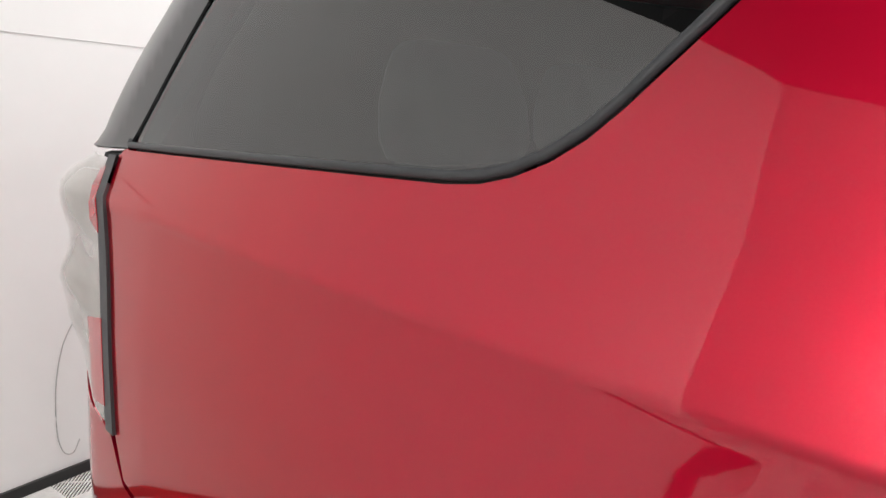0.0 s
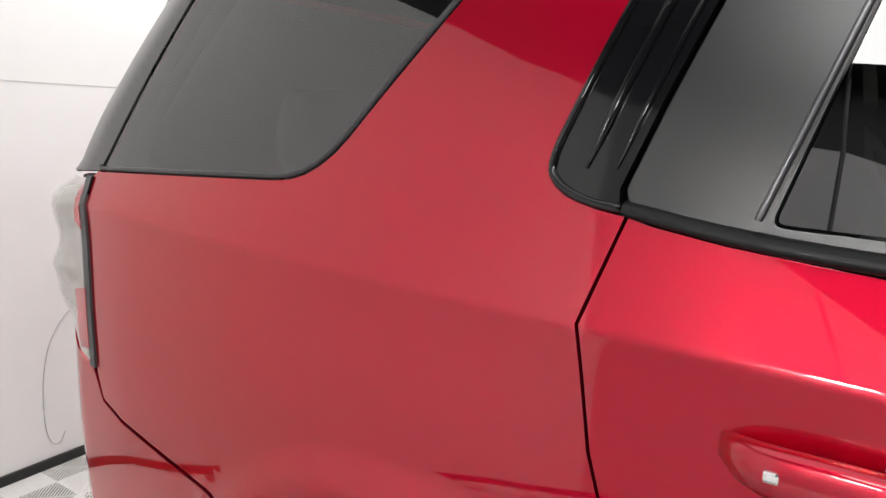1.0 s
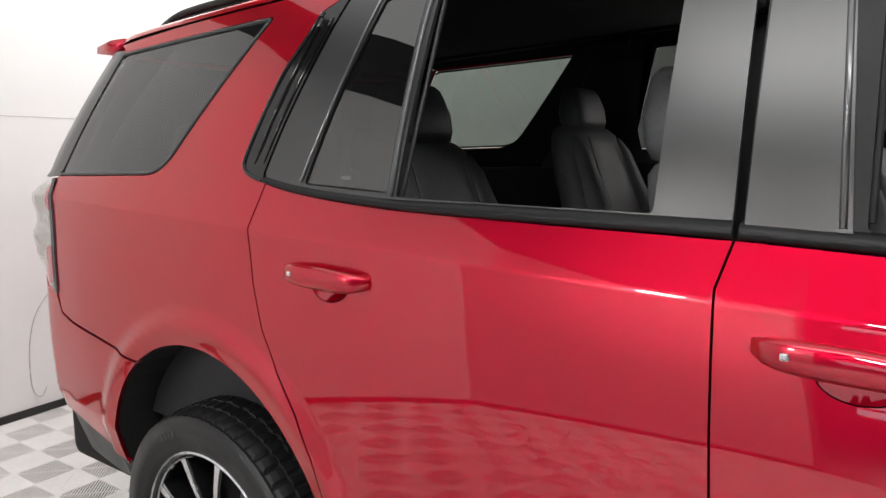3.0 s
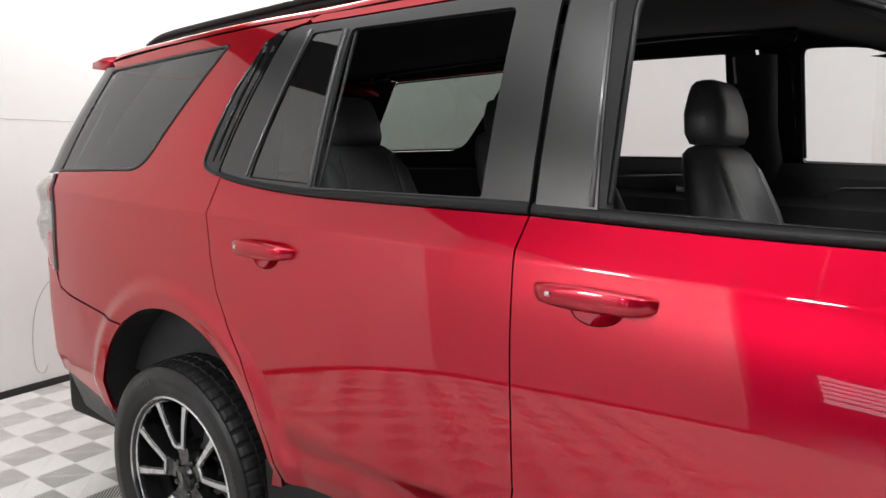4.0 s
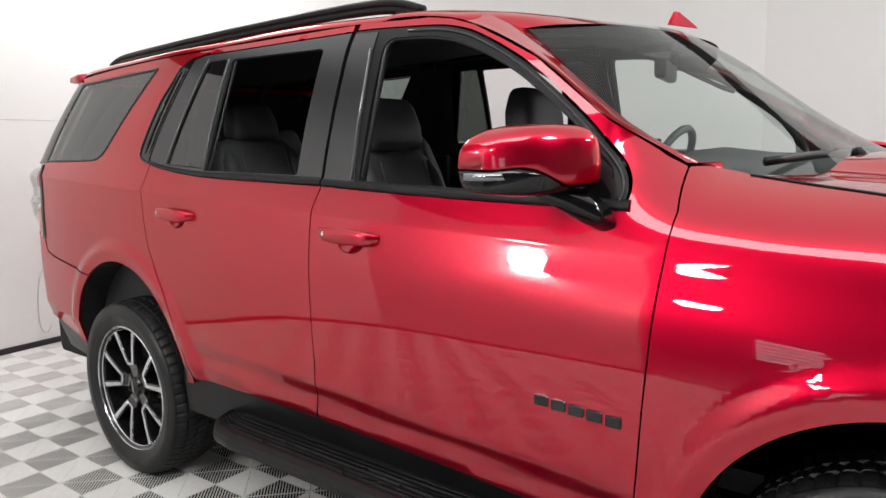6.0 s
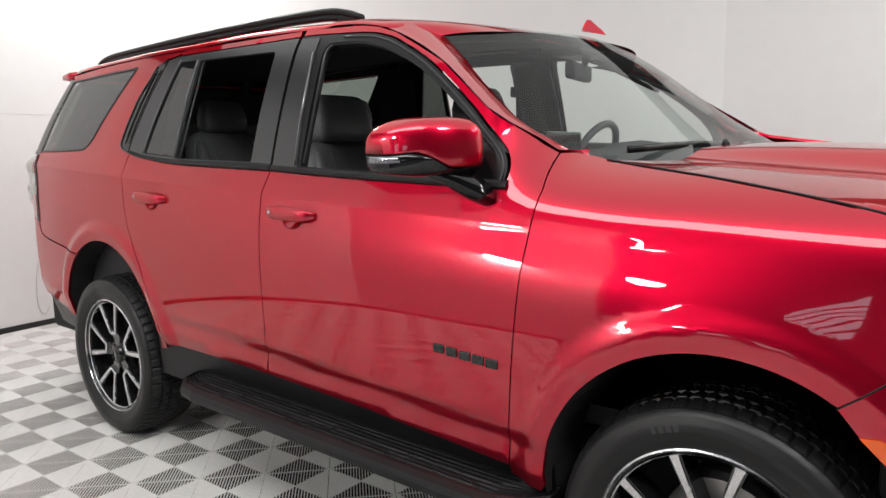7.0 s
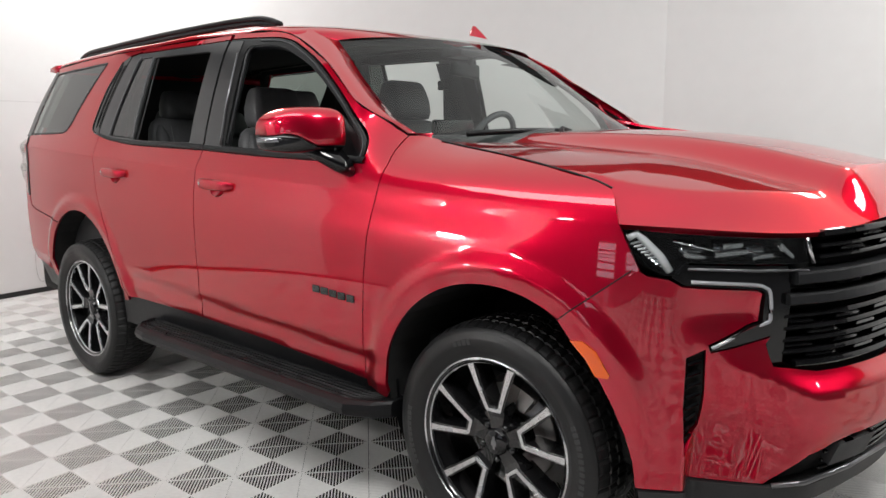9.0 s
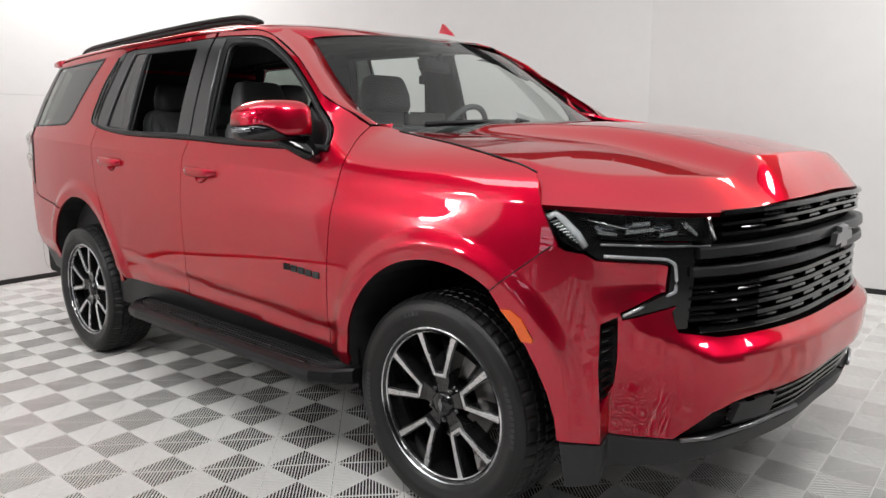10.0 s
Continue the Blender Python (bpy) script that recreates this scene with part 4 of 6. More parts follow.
    grid_mesh(bm, [[(x - 0.04, y, z + 0.0) for x, y, z in foot], [(x + 0.03, y, z - 0.008) for x, y, z in foot], [(x + 0.10, y * 1.0, z - 0.035) for x, y, z in foot], [(x + 0.16, y, z - 0.10) for x, y, z in foot]])
    bmesh.ops.recalc_face_normals(bm, faces=bm.faces)
    part("cowl_panel", bm, PLASTIC, car, smooth=True)
    # wipers
    for y0, y1 in ((-0.60, 0.02), (0.12, 0.66)):
        bm = bmesh.new()
        pts = []
        for k in range(9):
            t = k / 8
            y = y0 + (y1 - y0) * t
            q = (y - YC) / 0.82
            pts.append((2.60 + 0.185 * (1 - q * q) - 0.02 * t, y, 1.424 + 0.008 * math.sin(math.pi * t) + 0.010 * t))
        tube(bm, pts, 0.009, 6, 1.4)
        tube(bm, [pts[8], (pts[6][0] + 0.05, pts[6][1], 1.445), (pts[4][0] + 0.10, pts[4][1] + 0.1, 1.418)], 0.011, 6)
        part("wiper", bm, PLASTIC, car, "black windscreen wiper", True)
    # hood
    right = [(2.70, YC - seam_w(2.7) + 0.03), (2.73, YC - seam_w(2.73) + 0.009)] + [(x, YC - seam_w(x) + 0.006) for x in (2.80, 2.9, 3.0, 3.1, 3.2, 3.3, 3.38, 3.44)]
    edge = [(x, YC - w) for x, w in HOOD_EDGE[::-1][::40]]
    half = right + edge
    rear_mid = [(2.86, YC), (2.83, -0.2), (2.78, -0.5)]
    other = [(x + far(2 * YC - y, 0.10) * smooth_step(2.7, 3.6, x), 2 * YC - y) for x, y in half[::-1]]
    loop = rear_mid[1:] + half + other + [(x, 2 * YC - y) for x, y in rear_mid[1:][::-1]] + [rear_mid[0]]
    clean = []
    for p in loop:
        if not clean or math.dist(p, clean[-1]) > 0.004:
            clean.append(p)
    folds = []
    for d in (0.105, 0.1145, 0.125):
        near = []
        for i in range(20, len(HOOD_EDGE) - 20, 24):
            tx, tw = HOOD_EDGE[i + 1] - HOOD_EDGE[i - 1]
            n = math.hypot(tx, tw)
            near.append((HOOD_EDGE[i, 0] - d * tw / n, YC - HOOD_EDGE[i, 1] + d * -tx / n))
        folds += [near, [(x + far(2 * YC - y, 0.10) * smooth_step(2.7, 3.6, x), 2 * YC - y) for x, y in near]]
    skin("hood", [clean], lambda x, y: (x, y, hood_z(x, y)), PAINT, car, step=0.018, thick=0.02, lines=folds)
    # black line added along the seam for the shade in the hood gap
    for g in (-1, 1):
        bm = bmesh.new()
        pts = []
        for k in range(40):
            x = 2.68 + (3.452 - 2.68) * k / 39
            pts.append((x + (far(YC + seam_w(x), 0.10) * smooth_step(2.7, 3.6, x) if g > 0 else 0.0), YC + g * (seam_w(x) - 0.001), seam_z(x) + 0.0012))
        tube(bm, pts, 0.0032, 6)
        part("hood_gap_shade", bm, PLASTIC, car, "", True)
    # roof rails
    for s in (-1, 1):
        bm = bmesh.new()
        y = YC + s * 0.66
        pts = [(-0.56, y, 1.945), (-0.45, y, 1.972), (-0.2, y, 1.982), (0.4, y, 1.995), (1.0, y, 1.998), (1.35, y, 1.990), (1.48, y, 1.972), (1.57, y, 1.942)]
        tube(bm, [tuple(p) for p in spline(pts, 30)], 0.017, 10, 0.9)
        tube(bm, [(p[0], p[1], p[2] - 0.022) for p in spline(pts, 30)], 0.014, 8, 1.1)
        for x in (-0.50, 0.5, 1.50):
            box(bm, (x - 0.05, y - 0.012, 1.92), (x + 0.05, y + 0.012, 1.965), 0.006)
        part("roof_rail", bm, PLASTIC, car, "black roof rail", True)
    # antenna fin
    bm = bmesh.new()
    fin = [((2.10, 0, 1.895), (2.13, -0.018, 1.892), (2.2, -0.026, 1.882), (2.28, 0, 1.868), (2.2, 0.026, 1.882), (2.13, 0.018, 1.892)),
           ((2.11, 0, 1.912), (2.14, -0.010, 1.912), (2.18, -0.012, 1.910), (2.245, 0, 1.892), (2.18, 0.012, 1.910), (2.14, 0.010, 1.912)),
           ((2.135, 0, 1.938), (2.14, -0.004, 1.938), (2.15, -0.004, 1.938), (2.168, 0, 1.934), (2.15, 0.004, 1.938), (2.14, 0.004, 1.938))]
    vs = grid_mesh(bm, [[(2.19 + (x - 2.17) * 0.62, YC + 0.04 + y, z + 0.012) for x, y, z in row] for row in fin], True)
    bm.faces.new(vs[-1])
    bmesh.ops.recalc_face_normals(bm, faces=bm.faces)
    part("antenna_fin", bm, PAINT, car, "red shark-fin antenna")
    # rear spoiler and tailgate
    bm = bmesh.new()
    rows_s = []
    for q in [k / 12 for k in range(-12, 13)]:
        y = YC + q * 0.775
        dz = 0.004 - 0.014 * abs(q) ** 3 - 0.014 * smooth_step(0.88, 1.0, abs(q))
        ex = 0.27 * abs(q) ** 4
        rows_s.append([(-0.93 + 1.15 * ex, y, 1.925 + dz), (-0.98 + ex, y, 1.928 + dz), (-1.07 + ex, y, 1.915 + dz), (-1.075 + ex, y, 1.892 + dz), (-0.98 + ex, y, 1.878 + dz), (-0.93 + 1.15 * ex, y, 1.87 + dz)])
    vs = grid_mesh(bm, rows_s, True)
    bm.faces.new(vs[0][::-1])
    bm.faces.new(vs[-1])
    bmesh.ops.recalc_face_normals(bm, faces=bm.faces)
    part("rear_spoiler", bm, PAINT, car, smooth=True)
    def gate(heights, dx, k0=8):
        rows = []
        for z, x, w in heights:
            rows.append([(x + dx - 0.05 * (1 - (k / 8) ** 2), YC + w * k / 8, z) for k in range(-k0, k0 + 1)])
        bm = bmesh.new()
        grid_mesh(bm, rows)
        bmesh.ops.recalc_face_normals(bm, faces=bm.faces)
        return bm
    low = ((0.45, -1.18, 0.60), (0.70, -1.23, 0.61), (1.02, -1.22, 0.62), (1.10, -1.24, 0.72), (1.42, -1.20, 0.74), (1.50, -1.15, 0.72))
    tail = part("tailgate", gate(low, 0.0), PAINT, car, smooth=True)
    rows_c = []
    for z, x in ((1.40, -1.10), (1.55, -1.04), (1.72, -0.96), (1.90, -0.86), (1.985, -0.82)):
        rows_c.append([(x + 0.02, YC + 0.50, z), (x + 0.03, YC + 0.66, z), (x + 0.09, YC + 0.80, z), (x + 0.24, YC + 0.89 - 0.22 * max(0.0, z - 1.5), z)])
    bm = bmesh.new()
    grid_mesh(bm, rows_c)
    part("corner_lining", bm, TRIM, car, smooth=True)
    part("tailgate_lining", gate(low + ((1.86, -0.96, 0.60), (1.915, -0.94, 0.56)), 0.06), TRIM, tail, smooth=True)
    part("rear_window", gate(((1.505, -1.146, 0.74), (1.85, -0.92, 0.68)), 0.0), PRIVACY, tail, smooth=True)


def screen_edge(t):
    """The windscreen's right edge from the roof (0) to the cowl (1), as x, half width, height."""
    p = spline([(1.95, 0.62, 1.856), (2.08, 0.655, 1.755), (2.20, 0.68, 1.645), (2.36, 0.70, 1.51), (2.50, 0.715, 1.418), (2.60, 0.725, 1.375)], 40)
    k = min(39, max(0, t * 39))
    i = min(38, int(k))
    return tuple(p[i] + (p[i + 1] - p[i]) * (k - i))


def front_end():
    f = nose()
    # red bumper skin
    right = [(0.0, 0.768), (-0.30, 0.768), (-0.55, 0.766), (-0.70, 0.762), (-0.838, 0.786), (-0.853, 0.845), (-0.84, 0.862), (-1.005, 0.822), (-1.012, 0.842), (-0.872, 0.905), (-0.868, 0.985), (-0.88, 0.992), (-1.09, 1.006), (-1.125, 1.026), (-1.18, 1.034), (-1.215, 1.055), (-1.428, 0.884),
             (-1.38, 0.826), (-1.335, 0.779), (-1.295, 0.724), (-1.26, 0.657), (-1.228, 0.58), (-1.205, 0.50), (-1.195, 0.424), (-0.993, 0.410), (-0.815, 0.416), (-0.725, 0.525), (-0.66, 0.556), (-0.58, 0.568), (-0.318, 0.575), (0.0, 0.577)]
    upper = right
    loop = upper + [(-s, z) for s, z in upper[::-1]][1:-1]
    vent = [(-1.072, 0.806), (-1.022, 0.828), (-1.018, 0.70), (-1.022, 0.60), (-1.066, 0.518), (-1.074, 0.66)]
    b = skin("front_bumper", [loop, vent, [(-s, z) for s, z in vent[::-1]]], f, PAINT, car, step=0.015, gap=0.002, thick=0.02)
    for g in (-1, 1):
        # dark tube standing in for the shaded gap between fender and bumper
        bm = bmesh.new()
        tube(bm, [nose(-0.0015)(g * (1.215 + 0.0213 * k), 1.055 - 0.0171 * k) for k in range(11)], 0.0024, 6)
        part("fender_gap_shade", bm, PLASTIC, car, "", True)
        flip = False
        m = (lambda pts: pts) if g < 0 else (lambda pts: [(-s, z) for s, z in pts])
        skin("air_vent", [m([(-1.09, 0.83), (-1.0, 0.84), (-1.0, 0.58), (-1.08, 0.50)])], nose(-0.03), LINER, b, step=0.05, thick=0)
        for k in range(8):
            bm = bmesh.new()
            z = 0.56 + 0.032 * k
            p, q = Vector(nose(-0.012)(g * 1.068, z)), Vector(nose(-0.012)(g * 1.028, z + 0.012))
            tube(bm, [p, q], 0.006, 6)
            part("vent_fin", bm, GLOSS, b)
        mark = m([(-1.384, 0.832), (-1.345, 0.836), (-1.305, 0.812), (-1.268, 0.748), (-1.272, 0.738), (-1.306, 0.738), (-1.335, 0.785)])
        skin("side_marker", [mark], nose(0.003), AMBER, b, step=0.02, thick=0.006, label="amber side marker lens")
        # black bracket round the corner
        br = m([(-1.12, 1.030), (-1.10, 1.066), (-0.80, 1.058), (-0.79, 1.02), (-0.785, 0.95), (-0.80, 0.79), (-0.836, 0.788), (-0.851, 0.846), (-0.838, 0.866), (-1.003, 0.825), (-1.008, 0.838), (-0.866, 0.903), (-0.862, 0.987), (-0.878, 0.996), (-1.088, 1.010)])
        br = br if g < 0 else br[::-1]
        body = skin("lamp_bracket", [br], nose(-0.004, False), GRILLE_BLACK, car, step=0.03, thick=0.03)
        bm = bmesh.new()
        path = m([(-1.07, 1.020), (-0.90, 1.010), (-0.866, 1.002), (-0.850, 0.985), (-0.845, 0.92), (-0.860, 0.900), (-0.93, 0.868), (-1.005, 0.834)])
        tube(bm, [nose(0.0)(p[0], p[1]) for p in spline([(s, z, 0) for s, z in path], 30)], 0.0055, 8)
        part("light_strip", bm, LIGHT_STRIP, body, "silver daytime-light strip", True)
        # headlamp
        lamp = m([(-1.25, 1.164), (-1.135, 1.157), (-1.019, 1.150), (-0.884, 1.142), (-0.757, 1.137), (-0.733, 1.064), (-0.775, 1.061), (-1.085, 1.069), (-1.105, 1.034), (-1.15, 1.034), (-1.20, 1.062), (-1.238, 1.11)])
        lamp = lamp if g < 0 else lamp[::-1]
        h = skin("headlamp", [inset(lamp, 0.003)], nose(-0.055), RIM_BLACK, car, step=0.03, thick=-0.05, label="clear headlamp with dark inner housing")
        lens = skin("lens", [inset(lamp, 0.002)], nose(-0.001), CLEAR, h, step=0.03, thick=0.004)
        lens.visible_shadow = False
        bm = bmesh.new()
        path = m([(-1.238, 1.135), (-1.215, 1.148), (-1.195, 1.130), (-1.15, 1.085), (-1.125, 1.045)])
        tube(bm, [nose(-0.018)(s, z) for s, z in path], 0.011, 8)
        part("daytime_light", bm, LAMP_WHITE, h, smooth=True)
        bm = bmesh.new()
        for k in range(10):
            t = k / 9
            p = nose(-0.022)(g * (1.232 - 0.088 * t), 1.118 - 0.068 * t)
            tube(bm, [p, nose(-0.022)(g * (1.200 - 0.080 * t), 1.128 - 0.078 * t)], 0.0035, 5)
        part("reflector_ribs", bm, CHROME, h)
        for s0, s1, z0, z1 in ((-1.10, -1.02, 1.085, 1.118), (-1.00, -0.92, 1.082, 1.128), (-0.91, -0.84, 1.080, 1.125)):
            bm = bmesh.new()
            n = 8
            rows = []
            for k in range(n + 1):
                s = g * -(s0 + (s1 - s0) * k / n)
                o = -0.022 - 0.02 * (2 * k / n - 1) ** 2
                rows.append([nose(-0.055)(s, z0), nose(o)(s, z0 + 0.004), nose(o - 0.006)(s, z1 - 0.004), nose(-0.055)(s, z1)])
            grid_mesh(bm, rows)
            bmesh.ops.recalc_face_normals(bm, faces=bm.faces)
            part("projector", bm, SMOKE, h, smooth=True)
        bm = bmesh.new()
        path = m([(-1.12, 1.128), (-1.05, 1.112), (-0.99, 1.098), (-0.93, 1.104), (-0.86, 1.084), (-0.79, 1.080), (-0.83, 1.12)])
        tube(bm, [nose(-0.024)(s, z) for s, z in path], 0.0035, 6)
        part("chrome_line", bm, CHROME, h, smooth=True)
        for s0, s1, z0, z1 in ((1.09, 1.03, 1.098, 1.088), (1.005, 0.915, 1.097, 1.105), (0.985, 0.93, 1.120, 1.124), (0.90, 0.84, 1.086, 1.094), (0.82, 0.775, 1.122, 1.085)):
            bm = bmesh.new()
            grid_mesh(bm, [[nose(-0.012)(g * s0, z0), nose(-0.014)(g * s1, z1)], [nose(-0.016)(g * s0, z0 - 0.013), nose(-0.018)(g * s1, z1 - 0.012)], [nose(-0.045)(g * s0, z0 - 0.015), nose(-0.045)(g * s1, z1 - 0.014)]])
            bmesh.ops.recalc_face_normals(bm, faces=bm.faces)
            part("reflector_blade", bm, SMOKE, h)
        bm = bmesh.new()
        tube(bm, [nose(0.004)(s, z) for s, z in m([(-0.752, 1.136), (-0.742, 1.10), (-0.727, 1.066)])], 0.006, 6)
        part("chrome_end", bm, CHROME, h, smooth=True)
        bm = bmesh.new()
        tube(bm, [nose(0.003)(s, z) for s, z in m([(-1.08, 1.056), (-0.9, 1.050), (-0.74, 1.046)])], 0.004, 6)
        part("chrome_line", bm, SATIN, h, smooth=True)
    # grille
    hole = mirrored([(0.0, 1.178), (-0.30, 1.168), (-0.55, 1.152), (-0.735, 1.138), (-0.76, 1.06), (-0.80, 0.95), (-0.80, 0.70), (0.0, 0.70)][:-1])
    gr = skin("grille", [hole], nose(-0.06, False), LINER, car, step=0.06, thick=0, label="gloss black slatted grille with satin bars")

    def slat(z0, z1, mat, out, depth, s0=-0.70, name="slat", label=""):
        rows = []
        n = 36
        for k in range(n + 1):
            s = s0 - 2 * s0 * k / n
            top_z, low_z = z1 + 0.024 * (1 - (s / 0.8) ** 2) * (z1 - 0.70) / 0.45, z0 + 0.024 * (1 - (s / 0.8) ** 2) * (z0 - 0.70) / 0.45
            g0, g1 = nose(out - depth, False), nose(out, False)
            e = min(0.006, (top_z - low_z) * 0.3)
            rows.append([g0(s, low_z), g1(s, low_z + e * 0.2), nose(out + e, False)(s, low_z + e), nose(out + e * 0.6, False)(s, top_z - e), g1(s, top_z), g0(s, top_z)])
        bm = bmesh.new()
        vs = grid_mesh(bm, rows, True)
        bm.faces.new(vs[0][::-1])
        bm.faces.new(vs[-1])
        bmesh.ops.recalc_face_normals(bm, faces=bm.faces)
        return part(name, bm, mat, gr, label)
    slat(1.128, 1.148, GRILLE_BLACK, 0.0, 0.05)
    for z in (1.104, 1.074):
        slat(z - 0.006, z + 0.006, GRILLE_BLACK, -0.006, 0.05)
    slat(1.006, 1.042, SATIN_BAR, 0.012, 0.05, -0.78, "main_bar", "dark satin grey bar")
    slat(0.950, 0.982, SATIN_BAR, 0.012, 0.05, -0.80, "main_bar", "dark satin grey bar")
    for z in (0.917, 0.883, 0.849, 0.815):
        slat(z - 0.0075, z + 0.0075, GRILLE_BLACK, -0.006, 0.05, -0.80)
    slat(0.772, 0.790, GRILLE_BLACK, 0.0, 0.05, -0.76)
    for row, z in enumerate((1.089, 1.120, 0.900, 0.866, 0.832, 0.800, 0.994)):
        for k in range(-4, 5):
            s = 0.19 * (k + (0.5 if row % 2 else 0.0))
            if abs(s) > (0.66 if z > 1.05 else 0.77):
                continue
            bm = bmesh.new()
            lift = 0.024 * (1 - (s / 0.8) ** 2) * (z - 0.70) / 0.45
            rows = []
            for q in range(7):
                p = s - 0.058 + 0.116 * q / 6
                k2 = 0.35 if q in (0, 6) else 1.0
                rows.append([nose(o, False)(p, z + lift + dz * k2) for o, dz in ((-0.045, -0.0075), (-0.010, -0.0075), (-0.004, 0.0), (-0.010, 0.0075), (-0.045, 0.0075))])
            vs = grid_mesh(bm, rows, True)
            bm.faces.new(vs[0][::-1])
            bm.faces.new(vs[-1])
            bmesh.ops.recalc_face_normals(bm, faces=bm.faces)
            part("grille_stud", bm, GRILLE_BLACK, gr)
    bm = bmesh.new()
    shape = [(-0.135, -0.022), (-0.05, -0.022), (-0.05, -0.042), (0.05, -0.042), (0.05, -0.022), (0.135, -0.022), (0.115, 0.022), (0.05, 0.022), (0.05, 0.042), (-0.05, 0.042), (-0.05, 0.022), (-0.115, 0.022)]
    a = [bm.verts.new((4.108, YC + y, 1.017 + z)) for y, z in shape]
    b2 = [bm.verts.new((4.125, YC + y * 0.9, 1.017 + z * 0.85)) for y, z in shape]
    for k in range(len(shape)):
        bm.faces.new((a[k], a[(k + 1) % len(a)], b2[(k + 1) % len(a)], b2[k]))
    bm.faces.new(b2)
    bmesh.ops.recalc_face_normals(bm, faces=bm.faces)
    part("emblem", bm, SATIN, gr, "plain dark cross emblem")
    # lower intake and valance
    val = [(-1.185, 0.418), (-0.993, 0.406), (-0.813, 0.410), (-0.62, 0.428), (-0.443, 0.440), (0.0, 0.452), (0.443, 0.440), (0.62, 0.428), (0.813, 0.410), (0.993, 0.406), (1.185, 0.418),
           (1.165, 0.275), (1.09, 0.280), (0.90, 0.305), (0.72, 0.355), (0.5, 0.380), (0.0, 0.392), (-0.5, 0.380), (-0.72, 0.355), (-0.90, 0.305), (-1.09, 0.280), (-1.165, 0.275)]
    v = skin("valance", [val], nose(0.008), GREY_PLASTIC, car, step=0.035, thick=0.05, label="grey plastic lower valance")
    intake = [(-0.80, 0.425), (-0.71, 0.54), (-0.60, 0.575), (0.0, 0.585), (0.60, 0.575), (0.71, 0.54), (0.80, 0.425), (0.6, 0.42), (-0.6, 0.42)]
    skin("lower_intake", [intake], nose(-0.04), LINER, v, step=0.06, thick=0)
    for z in (0.455, 0.485, 0.515, 0.545):
        bm = bmesh.new()
        tube(bm, [nose(-0.018)(s / 20, z) for s in range(-13, 14)], 0.006, 6)
        part("intake_slat", bm, GLOSS, v, smooth=True)
    skin("plate_bracket", [rounded([(-0.645, 0.475), (-0.47, 0.478), (-0.47, 0.552), (-0.635, 0.548)], 0.008)], nose(0.006), GREY_PLASTIC, v, step=0.04, thick=0.03)
    for g in (-1, 1):
        bm = bmesh.new()
        tube(bm, [nose(0.012)(g * s, z) for s, z in ((0.80, 0.42), (0.72, 0.434), (0.55, 0.452), (0.3, 0.462))], 0.008, 8)
        part("skid_edge", bm, SATIN, v, smooth=True)
    # dark bulkhead behind the front
    bm = bmesh.new()
    box(bm, (3.40, -0.86, 0.42), (3.66, 0.94, 1.10), 0.03)
    part("front_bulkhead", bm, LINER, car)


